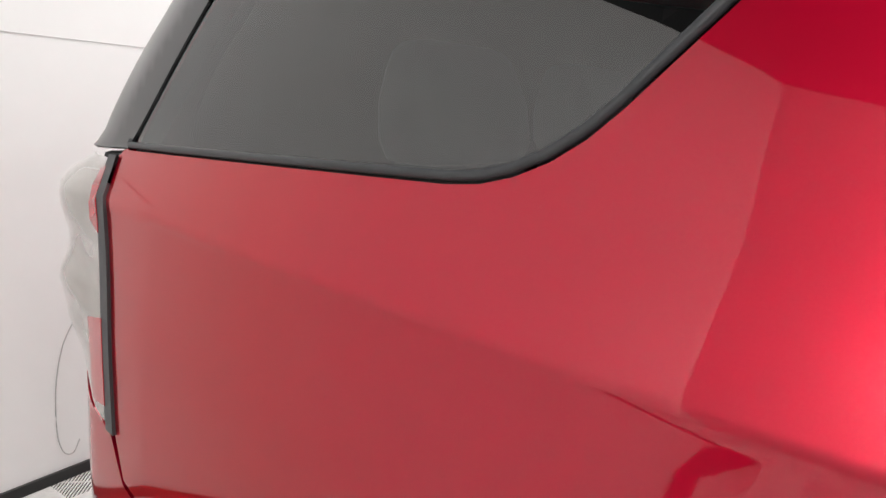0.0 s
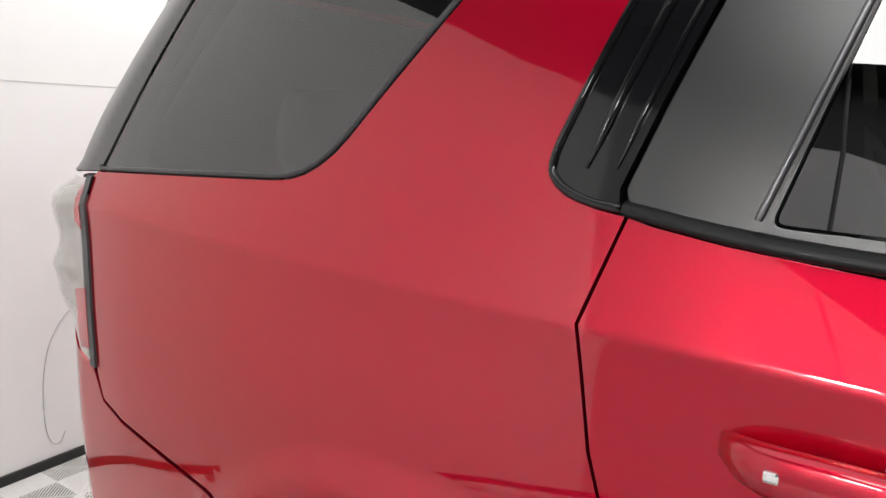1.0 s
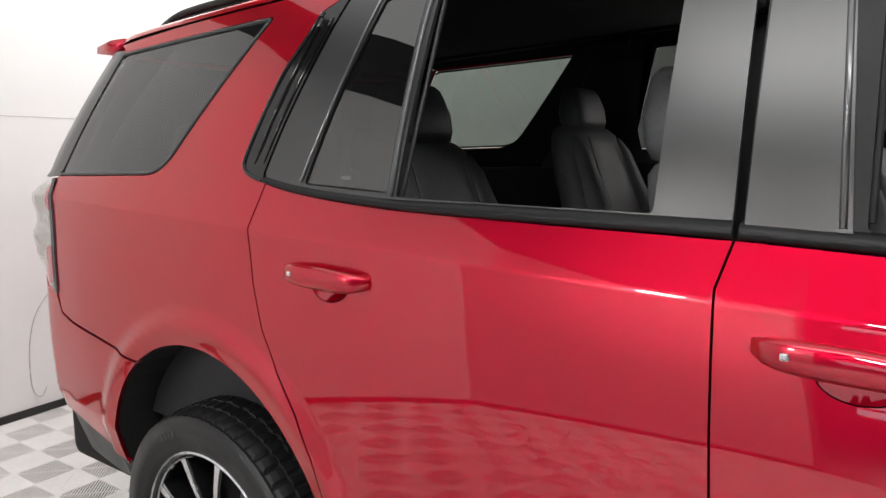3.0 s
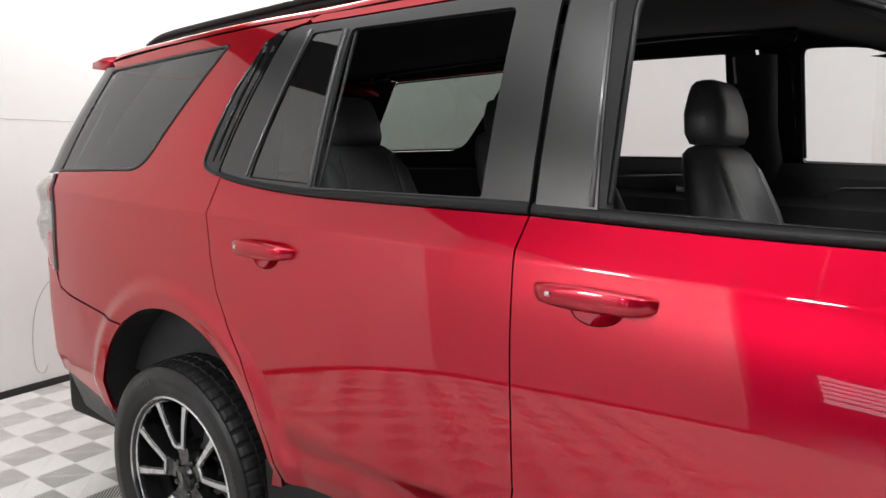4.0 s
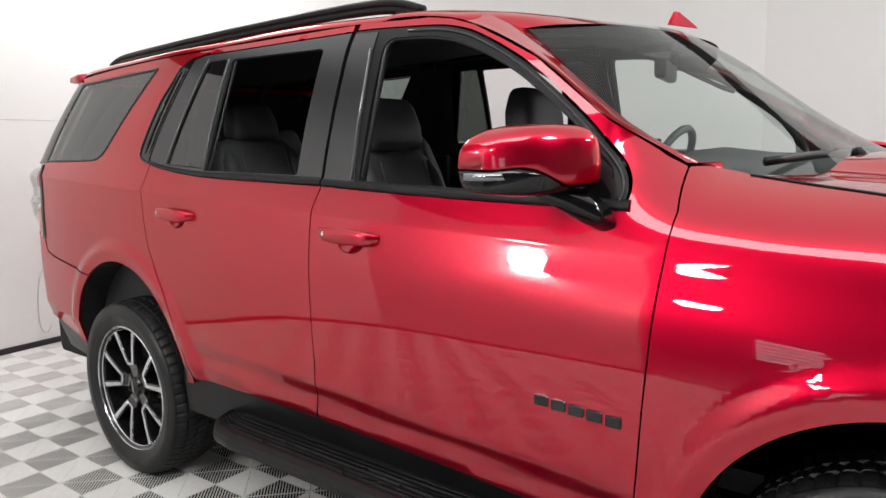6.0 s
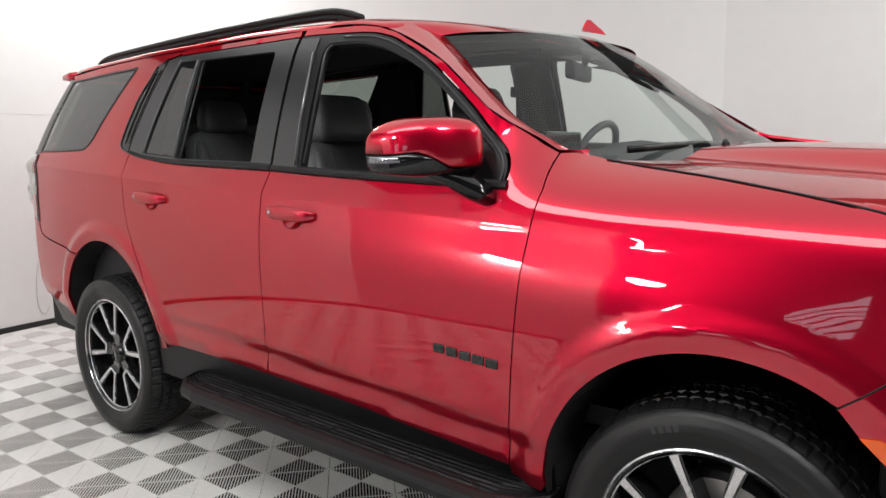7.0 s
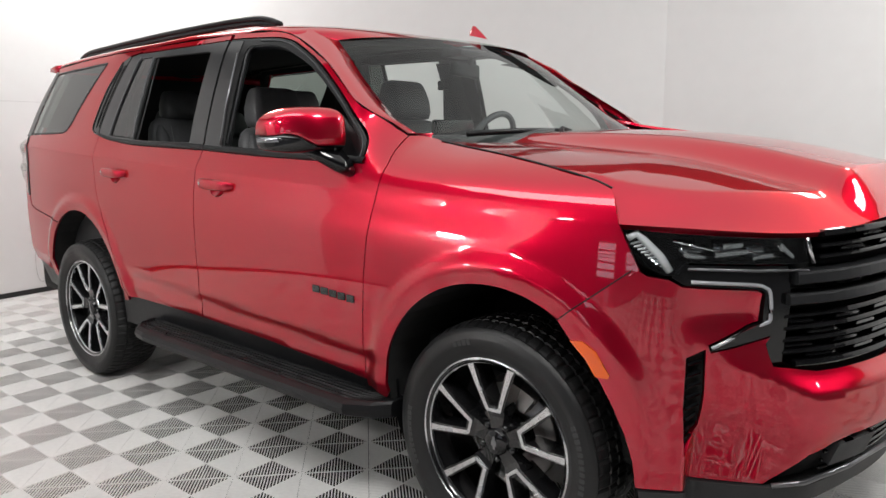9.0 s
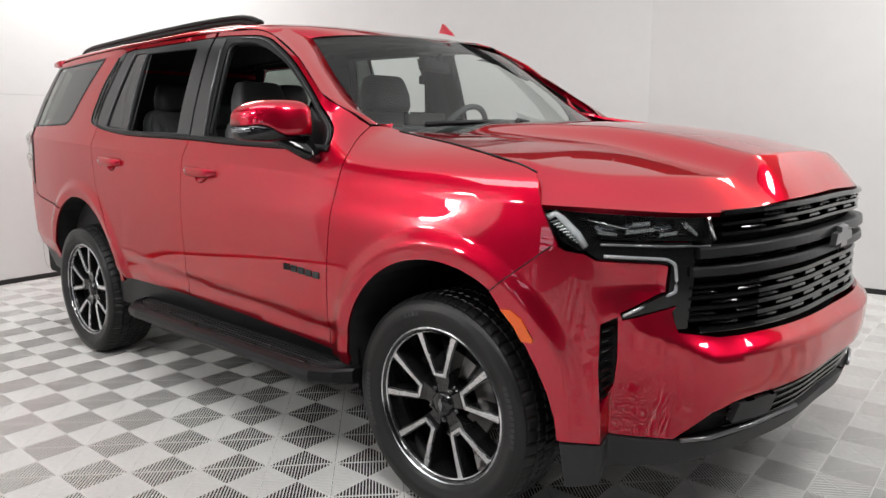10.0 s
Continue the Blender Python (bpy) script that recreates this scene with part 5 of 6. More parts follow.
def door_mirror(s):
    y0 = 0 if s < 0 else 2 * YC
    secs = [(0.978, 2.300, 1.440, 0.075, 0.072), (1.01, 2.285, 1.446, 0.095, 0.078), (1.07, 2.255, 1.446, 0.102, 0.080), (1.12, 2.218, 1.443, 0.097, 0.078), (1.155, 2.183, 1.437, 0.080, 0.068), (1.175, 2.157, 1.430, 0.058, 0.055), (1.183, 2.142, 1.427, 0.035, 0.038)]
    secs = [(q[0], q[1] + 0.028, *q[2:]) for q in spline(secs, 26)]
    n = 48

    def split(y):
        """Where the red cap ends, as a share of the half height."""
        return -0.74 + 0.64 * smooth_step(1.07, 1.16, y)

    def ring(y, x, z, a, h, cap):
        out = []
        for k in range(n):
            t = 2 * math.pi * k / n
            c, d = math.cos(t), math.sin(t)
            px = math.copysign(abs(c) ** 0.60, c)
            pz = math.copysign(abs(d) ** 0.50, d)
            if cap:
                pz = max(pz, split(y))
                px *= 1 - 0.10 * max(0.0, pz)
            else:
                pz = min(pz, split(y) + 0.02)
                px *= 0.975 - 0.12 * max(0.0, -pz)
            out.append((x + a * px, y0 + s * y, z + h * pz - 0.036 * a * px - (0 if cap else 0.006)))
        return out
    bm = bmesh.new()
    vs = grid_mesh(bm, [ring(*q, True) for q in secs], True)
    bm.faces.new(vs[0][::-1])
    bm.faces.new(vs[-1])
    bmesh.ops.recalc_face_normals(bm, faces=bm.faces)
    mir = part("door_mirror", bm, PAINT, car, "red door mirror with black lower shell", True)
    bm = bmesh.new()
    vs = grid_mesh(bm, [ring(*q, False) for q in secs], True)
    bm.faces.new(vs[0][::-1])
    bm.faces.new(vs[-1])
    bmesh.ops.recalc_face_normals(bm, faces=bm.faces)
    part("lower_shell", bm, GLOSS, mir, smooth=True)
    bm = bmesh.new()
    rows = []
    for p in spline([(2.285, 1.112, 0), (2.262, 1.138, 0), (2.232, 1.162, 0), (2.198, 1.180, 0), (2.160, 1.189, 0), (2.125, 1.186, 0)], 14):
        xx, yy = p[0] + 0.028, p[1]
        rows.append([(xx, y0 + s * (yy - 0.02), 1.418), (xx, y0 + s * (yy + 0.003), 1.414), (xx, y0 + s * (yy + 0.004), 1.398), (xx, y0 + s * (yy - 0.02), 1.393)])
    grid_mesh(bm, rows)
    bmesh.ops.recalc_face_normals(bm, faces=bm.faces)
    part("turn_signal", bm, SMOKE, mir, "clear turn signal strip", True)
    # arm and foot
    bm = bmesh.new()
    foot = [p[:2] for p in rounded([(2.26, 1.372), (2.36, 1.375), (2.42, 1.325), (2.44, 1.280), (2.40, 1.262), (2.32, 1.312)], 0.018)]
    rows = []
    for y, k, dx, dz in ((0.965, 1.0, 0.0, 0.0), (1.01, 0.95, -0.02, 0.02), (1.06, 0.75, -0.06, 0.05), (1.10, 0.5, -0.09, 0.065)):
        cx, cz = 2.37, 1.32
        rows.append([(cx + (x - cx) * k + dx, y0 + s * y, cz + (z - cz) * k + dz) for x, z in foot])
    vs = grid_mesh(bm, rows, True)
    bm.faces.new(vs[0][::-1])
    bm.faces.new(vs[-1])
    bmesh.ops.recalc_face_normals(bm, faces=bm.faces)
    part("mirror_arm", bm, GLOSS, mir, "", True)
    bm = bmesh.new()
    tri = rounded([(2.30, 1.345), (2.30, 1.50), (2.425, 1.40), (2.425, 1.345)], 0.01)
    a = [bm.verts.new((x, y0 + s * (side_y(x, z) - 0.006), z)) for x, z in tri]
    bm.faces.new(a)
    part("mirror_sail", bm, PLASTIC, mir)
    bm = bmesh.new()
    q = [(2.222, 1.00, 1.385), (2.153, 1.165, 1.39), (2.153, 1.165, 1.475), (2.222, 1.00, 1.495)]
    bm.faces.new([bm.verts.new((x, y0 + s * y, z)) for x, y, z in q])
    part("mirror_glass", bm, CHROME, mir)


# ---- the car: wheels ----
def tyre_mesh():
    """A road tyre about the y axis, outer side at -y: side walls, shoulder and a tread of blocks with zigzag sipes."""
    R, half = 0.412, 0.135
    segs = 288
    side_prof = [(0.285, -0.108), (0.292, -0.122), (0.305, -0.130), (0.312, -0.1345), (0.335, -0.139), (0.337, -0.1405), (0.360, -0.141), (0.362, -0.1395), (0.378, -0.138), (0.380, -0.1365), (0.395, -0.129)]
    tread_y = [-0.122, -0.112, -0.094, -0.080, -0.075, -0.072, -0.055, -0.035, -0.030, -0.027, -0.010, 0.010, 0.027, 0.030, 0.035, 0.055, 0.072, 0.075, 0.080, 0.094, 0.112, 0.122]
    groove = {4, 8, 13, 17}
    rows = []
    for j in range(segs):
        a = 2 * math.pi * j / segs
        row = [(r, y) for r, y in side_prof]
        for k, y in enumerate(tread_y):
            r = R - 0.016 * (abs(y) / 0.122) ** 4
            if k in groove:
                r -= 0.008
            elif abs(y) > 0.076:
                if (j + (2 if y > 0 else 0)) % 5 == 0:
                    r -= 0.006 if abs(y) < 0.118 else 0.003
            elif (j + (2 if (k // 4) % 2 else 0)) % 4 == 0:
                r -= 0.005
            row.append((r, y + (0.003 if j % 8 < 4 else -0.003) * (abs(y) < 0.07)))
        row += [(r, -y) for r, y in side_prof[::-1]]
        rows.append([(r * math.cos(a), y, r * math.sin(a)) for r, y in row])
    bm = bmesh.new()
    vs = [[bm.verts.new(p) for p in row] for row in rows]
    n = len(rows[0])
    for j in range(segs):
        b = vs[(j + 1) % segs]
        for k in range(n - 1):
            fa = bm.faces.new((vs[j][k], vs[j][k + 1], b[k + 1], b[k]))
            fa.smooth = k < 10 or k > n - 12
    bmesh.ops.recalc_face_normals(bm, faces=bm.faces)
    me = bpy.data.meshes.new("tyre")
    bm.to_mesh(me)
    bm.free()
    me.materials.append(RUBBER)
    return me


def wheel_meshes():
    out = {}
    bm = bmesh.new()
    lathe(bm, [(0.287, -0.124), (0.276, -0.118), (0.272, -0.09), (0.262, -0.02), (0.255, 0.08), (0.275, 0.115)], 72)
    bmesh.ops.recalc_face_normals(bm, faces=bm.faces)
    out["barrel"] = mesh_of(bm, "barrel", RIM_BLACK, True)
    bm = bmesh.new()
    vs = lathe(bm, [(0.2705, -0.100), (0.2715, -0.1100), (0.274, -0.1120), (0.283, -0.1205), (0.288, -0.127), (0.293, -0.124), (0.293, -0.112)], 96)
    bmesh.ops.recalc_face_normals(bm, faces=bm.faces)
    out["rim_lip"] = mesh_of(bm, "rim_lip", RIM_CUT)
    # one spoke leg, from the inner bridge to the lip
    def leg(g, w0, w1, y_top, y_low, mat, name, fillet=False):
        bm = bmesh.new()
        a, b = Vector((0.112, g * 0.024)), Vector((0.272, g * 0.086))
        d = (b - a).normalized()
        n = Vector((-d.y, d.x))
        def ringpts(p, w, y0, y1):
            return [Vector((p.x + n.x * u, y, p.y + n.y * u)) for u, y in ((-w, y1), (-w, y0), (w, y0), (w, y1))]
        rows = [ringpts(a, w0, y_low + 0.006, y_top + 0.012), ringpts(a + (b - a) * 0.5, w0 * 0.6 + w1 * 0.4, y_low, y_top + 0.004), ringpts(a + (b - a) * 0.84, w1, y_low - 0.001, y_top)]
        if fillet:
            rows += [ringpts(a + (b - a) * t, w1 + k, y_low - 0.001 - 0.006 * (t - 0.84), y_top) for t, k in ((0.91, 0.002), (0.96, 0.007), (1.0, 0.017))]
        else:
            rows += [ringpts(b, w1, y_low, y_top)]
        vs = grid_mesh(bm, rows, True)
        bm.faces.new(vs[0][::-1])
        bm.faces.new(vs[-1])
        bmesh.ops.recalc_face_normals(bm, faces=bm.faces)
        return mesh_of(bm, name, mat)
    for g in (-1, 1):
        out["spoke%d" % g] = leg(g, 0.0125, 0.0165, -0.030, -0.104, RIM_BLACK, "spoke")
        out["face%d" % g] = leg(g, 0.0068, 0.0105, -0.10, -0.1085, RIM_CUT, "machined_face", True)
    bm = bmesh.new()
    box(bm, (0.104, -0.1005, -0.030), (0.1165, -0.088, 0.030), 0.003)
    out["bridge"] = mesh_of(bm, "machined_bridge", RIM_CUT)
    bm = bmesh.new()
    # six black ribs running into the hub
    rows = [[(0.035, -0.060, -0.030), (0.035, -0.088, -0.020), (0.035, -0.088, 0.020), (0.035, -0.060, 0.030)],
            [(0.085, -0.050, -0.040), (0.085, -0.086, -0.030), (0.085, -0.086, 0.030), (0.085, -0.050, 0.040)],
            [(0.125, -0.040, -0.050), (0.125, -0.098, -0.043), (0.125, -0.098, 0.043), (0.125, -0.040, 0.050)]]
    vs = grid_mesh(bm, rows, True)
    bm.faces.new(vs[-1])
    bmesh.ops.recalc_face_normals(bm, faces=bm.faces)
    out["arm"] = mesh_of(bm, "spoke_root", RIM_BLACK)
    bm = bmesh.new()
    lathe(bm, [(0.080, -0.02), (0.075, -0.06), (0.048, -0.078), (0.044, -0.098), (0.038, -0.103), (0.0005, -0.105)], 36)
    bmesh.ops.recalc_face_normals(bm, faces=bm.faces)
    out["hub_cap"] = mesh_of(bm, "hub_cap", GLOSS, True)
    bm = bmesh.new()
    shape = [(-0.024, -0.005), (-0.009, -0.005), (-0.009, -0.010), (0.009, -0.010), (0.009, -0.005), (0.024, -0.005), (0.021, 0.005), (0.009, 0.005), (0.009, 0.010), (-0.009, 0.010), (-0.009, 0.005), (-0.021, 0.005)]
    bm.faces.new([bm.verts.new((x, -0.1065, z)) for x, z in shape])
    out["cap_emblem"] = mesh_of(bm, "cap_emblem", SATIN)
    bm = bmesh.new()
    lathe(bm, [(0.012, -0.070), (0.012, -0.088), (0.008, -0.094), (0.0005, -0.095)], 12)
    bmesh.ops.recalc_face_normals(bm, faces=bm.faces)
    out["lug_nut"] = mesh_of(bm, "lug_nut", RIM_BLACK, True)
    bm = bmesh.new()
    lathe(bm, [(0.07, 0.01), (0.165, 0.01), (0.168, 0.014), (0.168, 0.034), (0.07, 0.034)], 48)
    bmesh.ops.recalc_face_normals(bm, faces=bm.faces)
    out["brake_disc"] = mesh_of(bm, "brake_disc", DISC, True)
    bm = bmesh.new()
    rows = []
    for k in range(9):
        a = radians(55 + 60 * k / 8)
        rows.append([(r * math.cos(a), y, r * math.sin(a)) for r, y in ((0.115, -0.03), (0.185, -0.03), (0.195, 0.0), (0.195, 0.06), (0.115, 0.06))])
    vs = grid_mesh(bm, rows, True)
    bm.faces.new(vs[0][::-1])
    bm.faces.new(vs[-1])
    bmesh.ops.recalc_face_normals(bm, faces=bm.faces)
    out["brake_caliper"] = mesh_of(bm, "brake_caliper", DISC)
    # raised plain bars where the side wall carries writing
    bm = bmesh.new()
    box(bm, (-0.0065, -0.0018, -0.009), (0.0065, 0.001, 0.009), 0, 1)
    out["sidewall_bar"] = mesh_of(bm, "sidewall_bar", RUBBER_GREY)
    return out


def wheels():
    tyre = tyre_mesh()
    ms = wheel_meshes()
    for wx, spin in ((WHEEL_X[0], -98), (WHEEL_X[1], -93)):
        for s in (-1, 1):
            w = new("wheel", ms["barrel"])
            w.parent = car
            y = -0.858 if s < 0 else 2 * YC + 0.858
            turn = Matrix.Rotation(radians(spin), 4, "Y")
            w.matrix_local = Matrix.Translation((wx, y, HUB_Z)) @ (Matrix.Rotation(math.pi, 4, "Z") if s > 0 else Matrix()) @ turn
            tagged(w, "black alloy wheel with machined silver edges")

            def sub(name, me, m=None):
                ob = new(name, me)
                ob.parent = w
                if m is not None:
                    ob.matrix_local = m
                return ob
            sub("tyre", tyre)
            sub("rim_lip", ms["rim_lip"])
            for k in range(5):
                m = Matrix.Rotation(radians(72 * k), 4, "Y")
                for g in (-1, 1):
                    sub("spoke", ms["spoke%d" % g], m)
                    sub("machined_face", ms["face%d" % g], m)
                sub("machined_bridge", ms["bridge"], m)
                sub("spoke_root", ms["arm"], m)
                sub("lug_nut", ms["lug_nut"], Matrix.Rotation(radians(72 * k + 36), 4, "Y") @ Matrix.Translation((0.062, 0, 0)))
            sub("hub_cap", ms["hub_cap"])
            sub("cap_emblem", ms["cap_emblem"])
            sub("brake_disc", ms["brake_disc"])
            sub("brake_caliper", ms["brake_caliper"], turn.inverted())
            for a0, count in ((112, 11), (292, 11), (20, 4), (200, 4)) if s < 0 else ():
                for k in range(count):
                    sub("sidewall_bar", ms["sidewall_bar"], Matrix.Rotation(math.pi / 2 - radians(a0 - 3.3 * k), 4, "Y") @ Matrix.Translation((0, -0.1405, 0.348)))


# ---- the car: cabin ----
def cushion(bm, rows, power=0.55, n=16):
    """A padded body through rings: (centre x, y, z, half x, half y) at each height."""
    out = []
    for cx, cy, cz, a, b in rows:
        ring = []
        for k in range(n):
            t = 2 * math.pi * k / n
            c, d = math.cos(t), math.sin(t)
            ring.append((cx + a * math.copysign(abs(c) ** power, c), cy + b * math.copysign(abs(d) ** power, d), cz))
        out.append(ring)
    vs = grid_mesh(bm, out, True)
    bm.faces.new(vs[0][::-1])
    bm.faces.new(vs[-1])
    bmesh.ops.recalc_face_normals(bm, faces=bm.faces)


def seat(x, y, z, wide=0.25, tall=0.62, head=True, slim=1.0, thick=1.0):
    """A leather seat: x, y at the headrest, z its foot (top of the backrest)."""
    bm = bmesh.new()
    rows = []
    for t, a, b in ((0.0, 0.060, wide * 0.92), (0.15, 0.085, wide), (0.4, 0.085, wide * 1.02), (0.7, 0.075, wide * 0.98), (0.88, 0.065, wide * 0.88), (0.95, 0.060, wide * 0.78), (0.985, 0.045, wide * 0.66), (1.0, 0.025, wide * 0.52)):
        rows.append((x + 0.20 * (1 - t), y, z - tall * (1 - t), a * thick, b))
    cushion(bm, rows, 0.6)
    st = part("seat", bm, LEATHER, car, "black leather seat with bolsters", True)
    for g in (-1, 1):
        bm = bmesh.new()
        rows = []
        for t, k in ((0.05, 0.7), (0.25, 1.0), (0.6, 0.95), (0.85, 0.6), (0.93, 0.2)):
            rows.append((x + 0.20 * (1 - t) + 0.045, y + g * wide * (0.80 - 0.12 * t), z - tall * (1 - t), 0.060 * k, 0.055 * k))
        cushion(bm, rows, 0.8, 12)
        part("bolster", bm, LEATHER, st, smooth=True)
        bm = bmesh.new()
        tube(bm, [(x + 0.20 * (1 - t) + 0.088 - 0.02 * t, y + g * wide * (0.55 - 0.08 * t), z - tall * (1 - t)) for t in (0.1, 0.3, 0.5, 0.7, 0.85, 0.93)], 0.003, 5)
        part("stitching", bm, STITCH, st, smooth=True)
    bm = bmesh.new()
    cushion(bm, [(x + 0.40, y, z - tall - 0.02, 0.28, wide), (x + 0.42, y, z - tall + 0.04, 0.30, wide * 1.02), (x + 0.42, y, z - tall + 0.10, 0.28, wide * 0.95), (x + 0.42, y, z - tall + 0.12, 0.22, wide * 0.8)], 0.5)
    part("seat_cushion", bm, LEATHER, st, smooth=True)
    if head:
        bm = bmesh.new()
        shape = ((0.022, 0.03, 0.115), (0.030, 0.056, 0.142), (0.06, 0.068, 0.150), (0.12, 0.068, 0.146), (0.175, 0.054, 0.132), (0.20, 0.045, 0.122), (0.213, 0.034, 0.108), (0.218, 0.018, 0.085))
        cushion(bm, [(x + 0.012 - 0.1 * dz, y, z - 0.03 + dz * slim, a * slim, b * slim) for dz, a, b in shape], 0.42, 24)
        part("headrest", bm, LEATHER, st, smooth=True)
        for g in (-1, 1):
            bm = bmesh.new()
            tube(bm, [(x, y + g * 0.06, z - 0.03), (x, y + g * 0.06, z + 0.06)], 0.007, 8)
            part("headrest_post", bm, CHROME if z > 1.45 and slim > 0.9 else PLASTIC, st, smooth=True)
    return st


def cabin():
    seat(1.14, -0.36, 1.475, 0.27, slim=1.1)
    seat(1.37, 0.43, 1.525, 0.315, slim=1.18, thick=1.3)
    seat(0.41, -0.49, 1.540, slim=0.85)
    seat(0.53, 0.33, 1.595, slim=0.75)
    for y in (-0.42, 0.04, 0.50):
        seat(-0.62, y, 1.44, 0.21, 0.5)
    # floor pan, dash, console
    bm = bmesh.new()
    box(bm, (-0.95, -0.80, 0.62), (2.75, 0.88, 0.68))
    part("cabin_floor", bm, TRIM, car)
    bm = bmesh.new()
    rows = []
    for k in range(-10, 11):
        q = k / 10
        y = YC + q * 0.80
        b = 0.05 * (1 - q * q)
        hump = 0.045 * math.exp(-((y - 0.42) / 0.17) ** 2)
        rows.append([(2.05 + b, y, 0.75), (1.98 + b, y, 1.15), (2.02 + b, y, 1.33), (2.10 + b, y, 1.405 + hump), (2.22 + b, y, 1.425 + hump * 0.8), (2.60 + 2.2 * b, y, 1.405), (2.66 + 2.2 * b, y, 1.30)])
    grid_mesh(bm, rows)
    bmesh.ops.recalc_face_normals(bm, faces=bm.faces)
    dash = part("dashboard", bm, TRIM, car, "black padded dashboard", True)
    bm = bmesh.new()
    box(bm, (2.05, -0.10, 1.36), (2.09, 0.20, 1.50), 0.012)
    part("screen", bm, GLOSS, dash)
    bm = bmesh.new()
    ring = []
    c, r = Vector((2.03, 0.42, 1.37)), 0.185
    n1, n2 = Vector((0, 1, 0)), Vector((0.42, 0, 0.907))
    rows = []
    for k in range(36):
        a = 2 * math.pi * k / 36
        d = n1 * math.cos(a) + n2 * math.sin(a)
        ax = n1.cross(n2)
        rows.append([c + d * (r + 0.017 * math.cos(b)) + ax * 0.017 * math.sin(b) for b in [2 * math.pi * j / 8 for j in range(8)]])
    rows.append(rows[0])
    grid_mesh(bm, rows, True)
    bmesh.ops.remove_doubles(bm, verts=bm.verts, dist=1e-5)
    bmesh.ops.recalc_face_normals(bm, faces=bm.faces)
    sw = part("steering_wheel", bm, LEATHER, car, "black leather steering wheel", True)
    bm = bmesh.new()
    box(bm, (2.02, 0.34, 1.30), (2.07, 0.50, 1.41), 0.03)
    tube(bm, [(2.04, 0.25, 1.36), (2.04, 0.59, 1.36)], 0.014, 8)
    part("airbag_cover", bm, TRIM, sw, smooth=True)
    bm = bmesh.new()
    box(bm, (1.05, -0.10, 0.70), (2.05, 0.18, 1.08), 0.05)
    part("centre_console", bm, TRIM, car)
    # inside mirror with its sensor housing
    bm = bmesh.new()
    m = Matrix.Translation((2.17, 0.02, 1.735)) @ Matrix.Rotation(radians(12), 4, "Z")
    box(bm, (-0.022, -0.135, -0.032), (0.018, 0.135, 0.036), 0.016, 3, m)
    rv = part("inside_mirror", bm, PLASTIC, car, "black inside rear-view mirror", True)
    bm = bmesh.new()
    tube(bm, [(2.18, 0.04, 1.76), (2.20, 0.04, 1.81)], 0.014, 8)
    box(bm, (2.09, -0.07, 1.795), (2.22, 0.15, 1.83), 0.015)
    part("mirror_stalk", bm, PLASTIC, rv)
    # door linings, pillars and belts inside
    for s in (-1, 1):
        b0 = 0 if s < 0 else 2 * YC
        for x0, x1, name in ((0.45, 1.36, "rear"), (1.42, 2.48, "front")):
            bm = bmesh.new()
            rows = []
            for x in (x0, x0 + 0.25, (x0 + x1) / 2, x1 - 0.25, x1):
                zb = belt(x) + 0.012 + (LIFT if s > 0 else 0.0)
                rows.append([(x, b0 + s * 0.935, zb), (x, b0 + s * 0.885, zb + 0.004), (x, b0 + s * 0.865, zb - 0.05), (x, b0 + s * 0.872, zb - 0.13), (x, b0 + s * 0.835, zb - 0.17), (x, b0 + s * 0.845, 0.72)])
            grid_mesh(bm, rows)
            bmesh.ops.recalc_face_normals(bm, faces=bm.faces)
            lining = part("door_lining", bm, TRIM, car, "black padded door lining")
            bm = bmesh.new()
            zb = belt((x0 + x1) / 2) + (LIFT if s > 0 else 0.0)
            tube(bm, [(x0 + 0.22, b0 + s * 0.862, zb - 0.10), (x0 + 0.30, b0 + s * 0.860, zb - 0.065), (x1 - 0.08, b0 + s * 0.860, zb - 0.055)], 0.005, 6)
            part("trim_line", bm, SATIN, lining, smooth=True)
            bm = bmesh.new()
            box(bm, (x1 - 0.30, min(b0 + s * 0.845, b0 + s * 0.872), zb - 0.135), (x1 - 0.20, max(b0 + s * 0.845, b0 + s * 0.872), zb - 0.10), 0.01)
            part("door_release", bm, CHROME, lining)
        bm = bmesh.new()
        rows = []
        for z, w in ((0.8, 0.16), (1.3, 0.11), (1.6, 0.075), (1.88, 0.085)):
            y = side_y(1.40, z) - 0.04
            rows.append([(1.40 - w, b0 + s * y, z), (1.40 - w * 0.7, b0 + s * (y - 0.05), z), (1.40 + w * 0.7, b0 + s * (y - 0.05), z), (1.40 + w, b0 + s * y, z)])
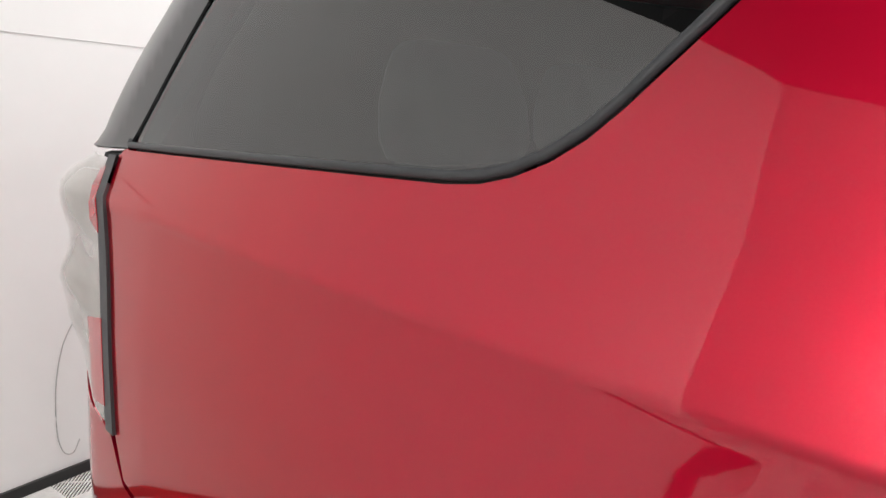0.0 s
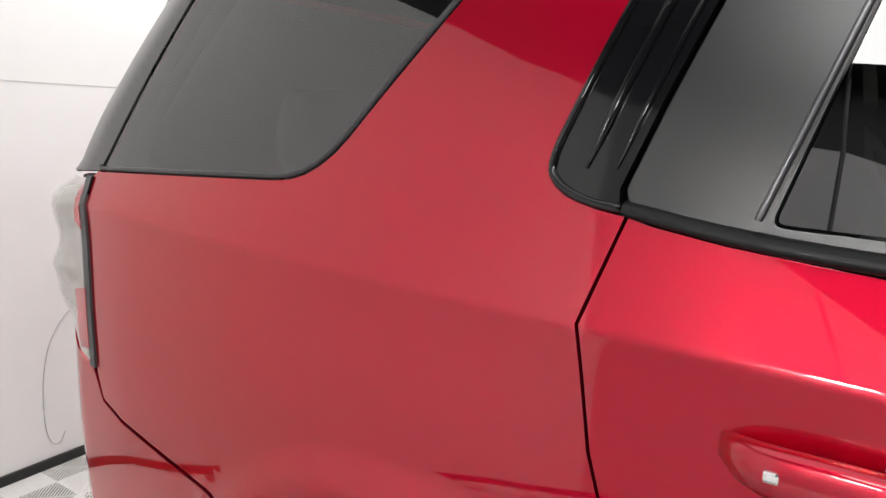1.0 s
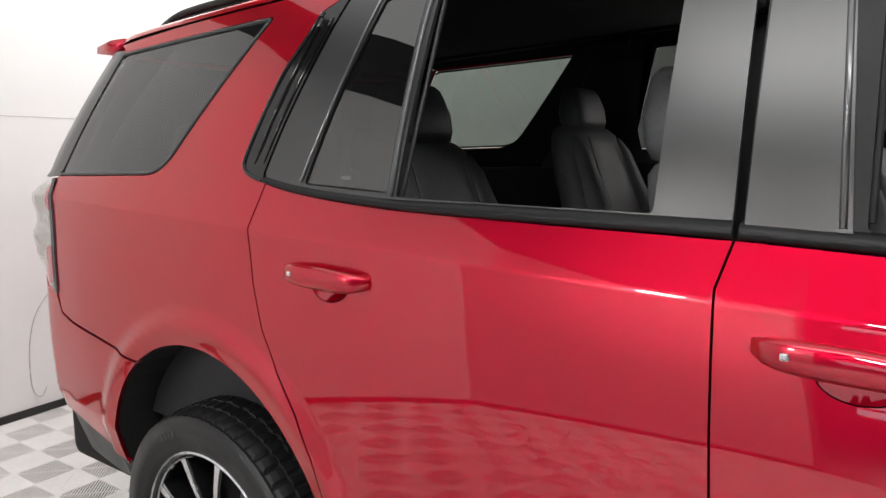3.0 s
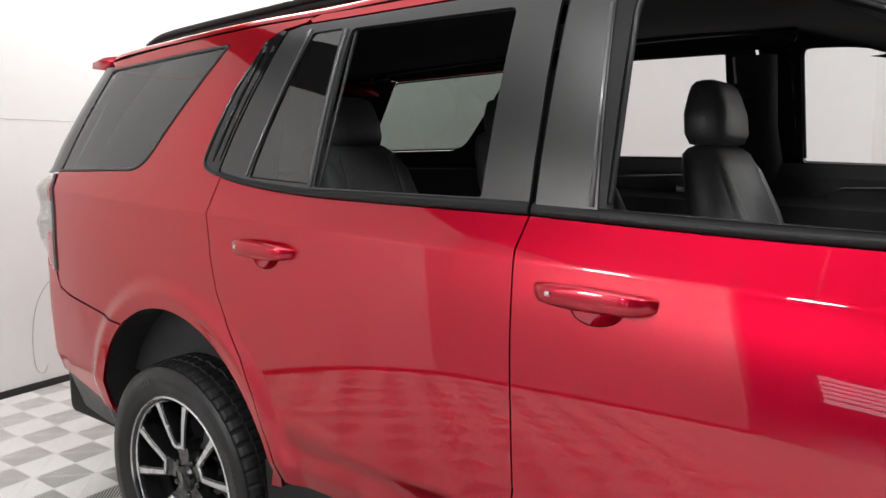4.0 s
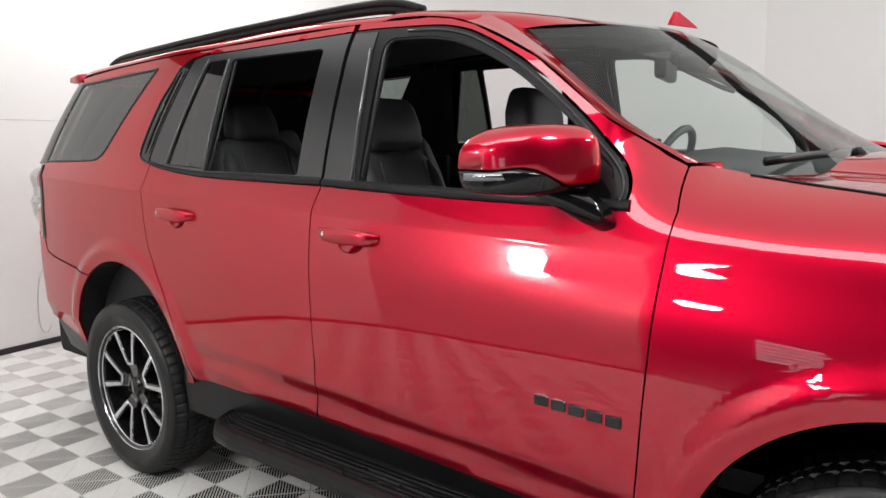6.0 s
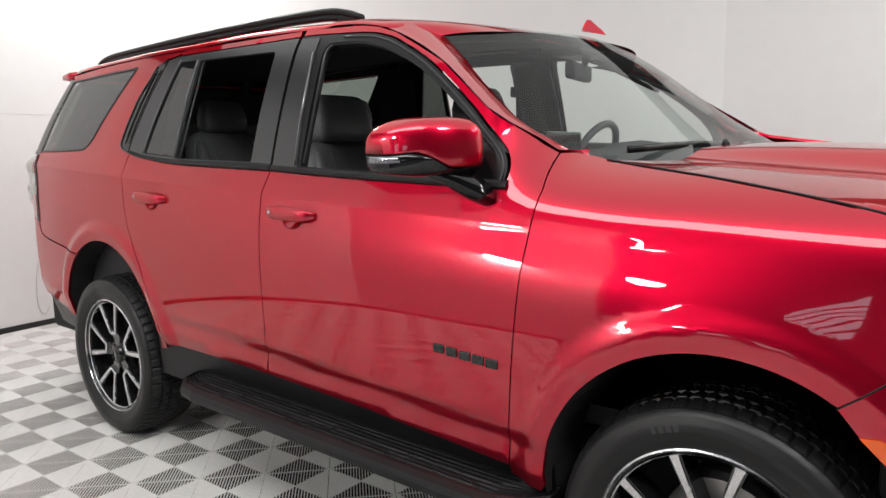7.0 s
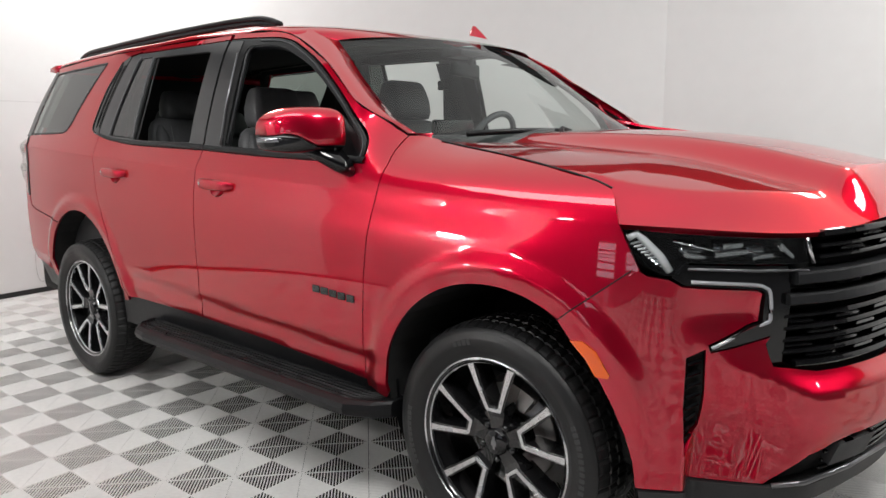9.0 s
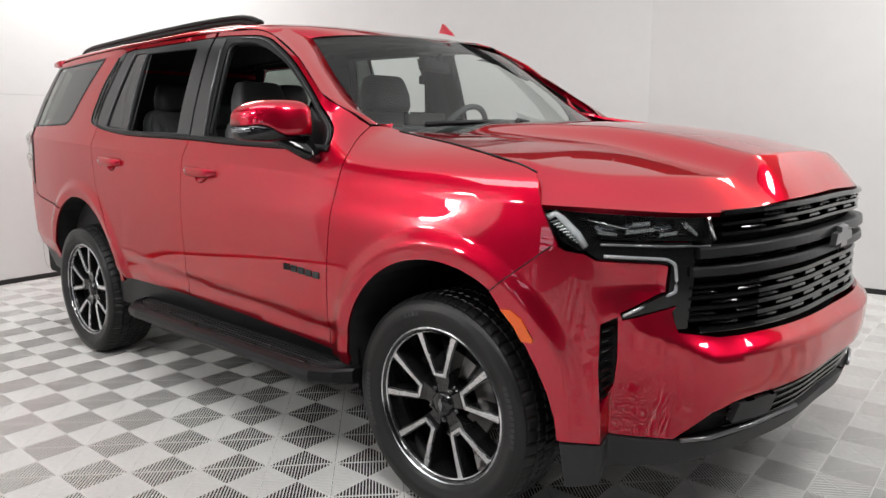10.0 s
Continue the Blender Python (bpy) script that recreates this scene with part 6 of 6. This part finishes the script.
        grid_mesh(bm, rows)
        bmesh.ops.recalc_face_normals(bm, faces=bm.faces)
        part("centre_pillar", bm, TRIM, car, smooth=True)
        bm = bmesh.new()
        rows = []
        for z, xa, xb in ((1.40, -0.02, 0.62), (1.46, 0.02, 0.62), (1.62, 0.16, 0.60), (1.88, 0.32, 0.66)):
            y = side_y(0.3, z) - 0.05
            rows.append([(xa, b0 + s * y, z), (xa + 0.03, b0 + s * (y - 0.03), z), (0.47 + (xb - 0.6), b0 + s * (y - 0.03), z), (0.50 + (xb - 0.6), b0 + s * y, z)])
        grid_mesh(bm, rows)
        bmesh.ops.recalc_face_normals(bm, faces=bm.faces)
        part("rear_pillar_lining", bm, TRIM, car, smooth=True)
        bm = bmesh.new()
        box(bm, (-1.0, min(b0 + s * 0.84, b0 + s * 0.80), 0.68), (0.48, max(b0 + s * 0.84, b0 + s * 0.80), 1.44), 0.01)
        part("side_lining", bm, TRIM, car)
        bm = bmesh.new()
        tube(bm, [(1.33, b0 + s * 0.79, 1.74), (1.33, b0 + s * 0.80, 1.5), (1.30, b0 + s * 0.82, 1.2), (1.28, b0 + s * 0.82, 0.9)], 0.022, 6, 0.2)
        box(bm, (1.30, min(b0 + s * 0.74, b0 + s * 0.79), 1.72), (1.39, max(b0 + s * 0.74, b0 + s * 0.79), 1.78), 0.01)
        part("seat_belt", bm, TRIM, car)
        bm = bmesh.new()
        out, up = (0.13, 0.05) if s > 0 else (0.0, 0.0)
        tube(bm, [(x, b0 + s * (y + out), z + up) for x, y, z in ((1.90, 0.68, 1.80), (1.93, 0.68, 1.77), (2.10, 0.69, 1.68), (2.15, 0.69, 1.66))], 0.012, 6)
        part("grab_handle", bm, TRIM, car, smooth=True)
    # underbody
    bm = bmesh.new()
    box(bm, (-1.1, -0.80, 0.36), (3.4, 0.88, 0.60), 0.04)
    part("underbody", bm, LINER, car)


for s in (-1, 1):
    body_side(s)
    running_board(s)
door_mirror(-1)
top()
front_end()
wheels()
cabin()
lay_floor()
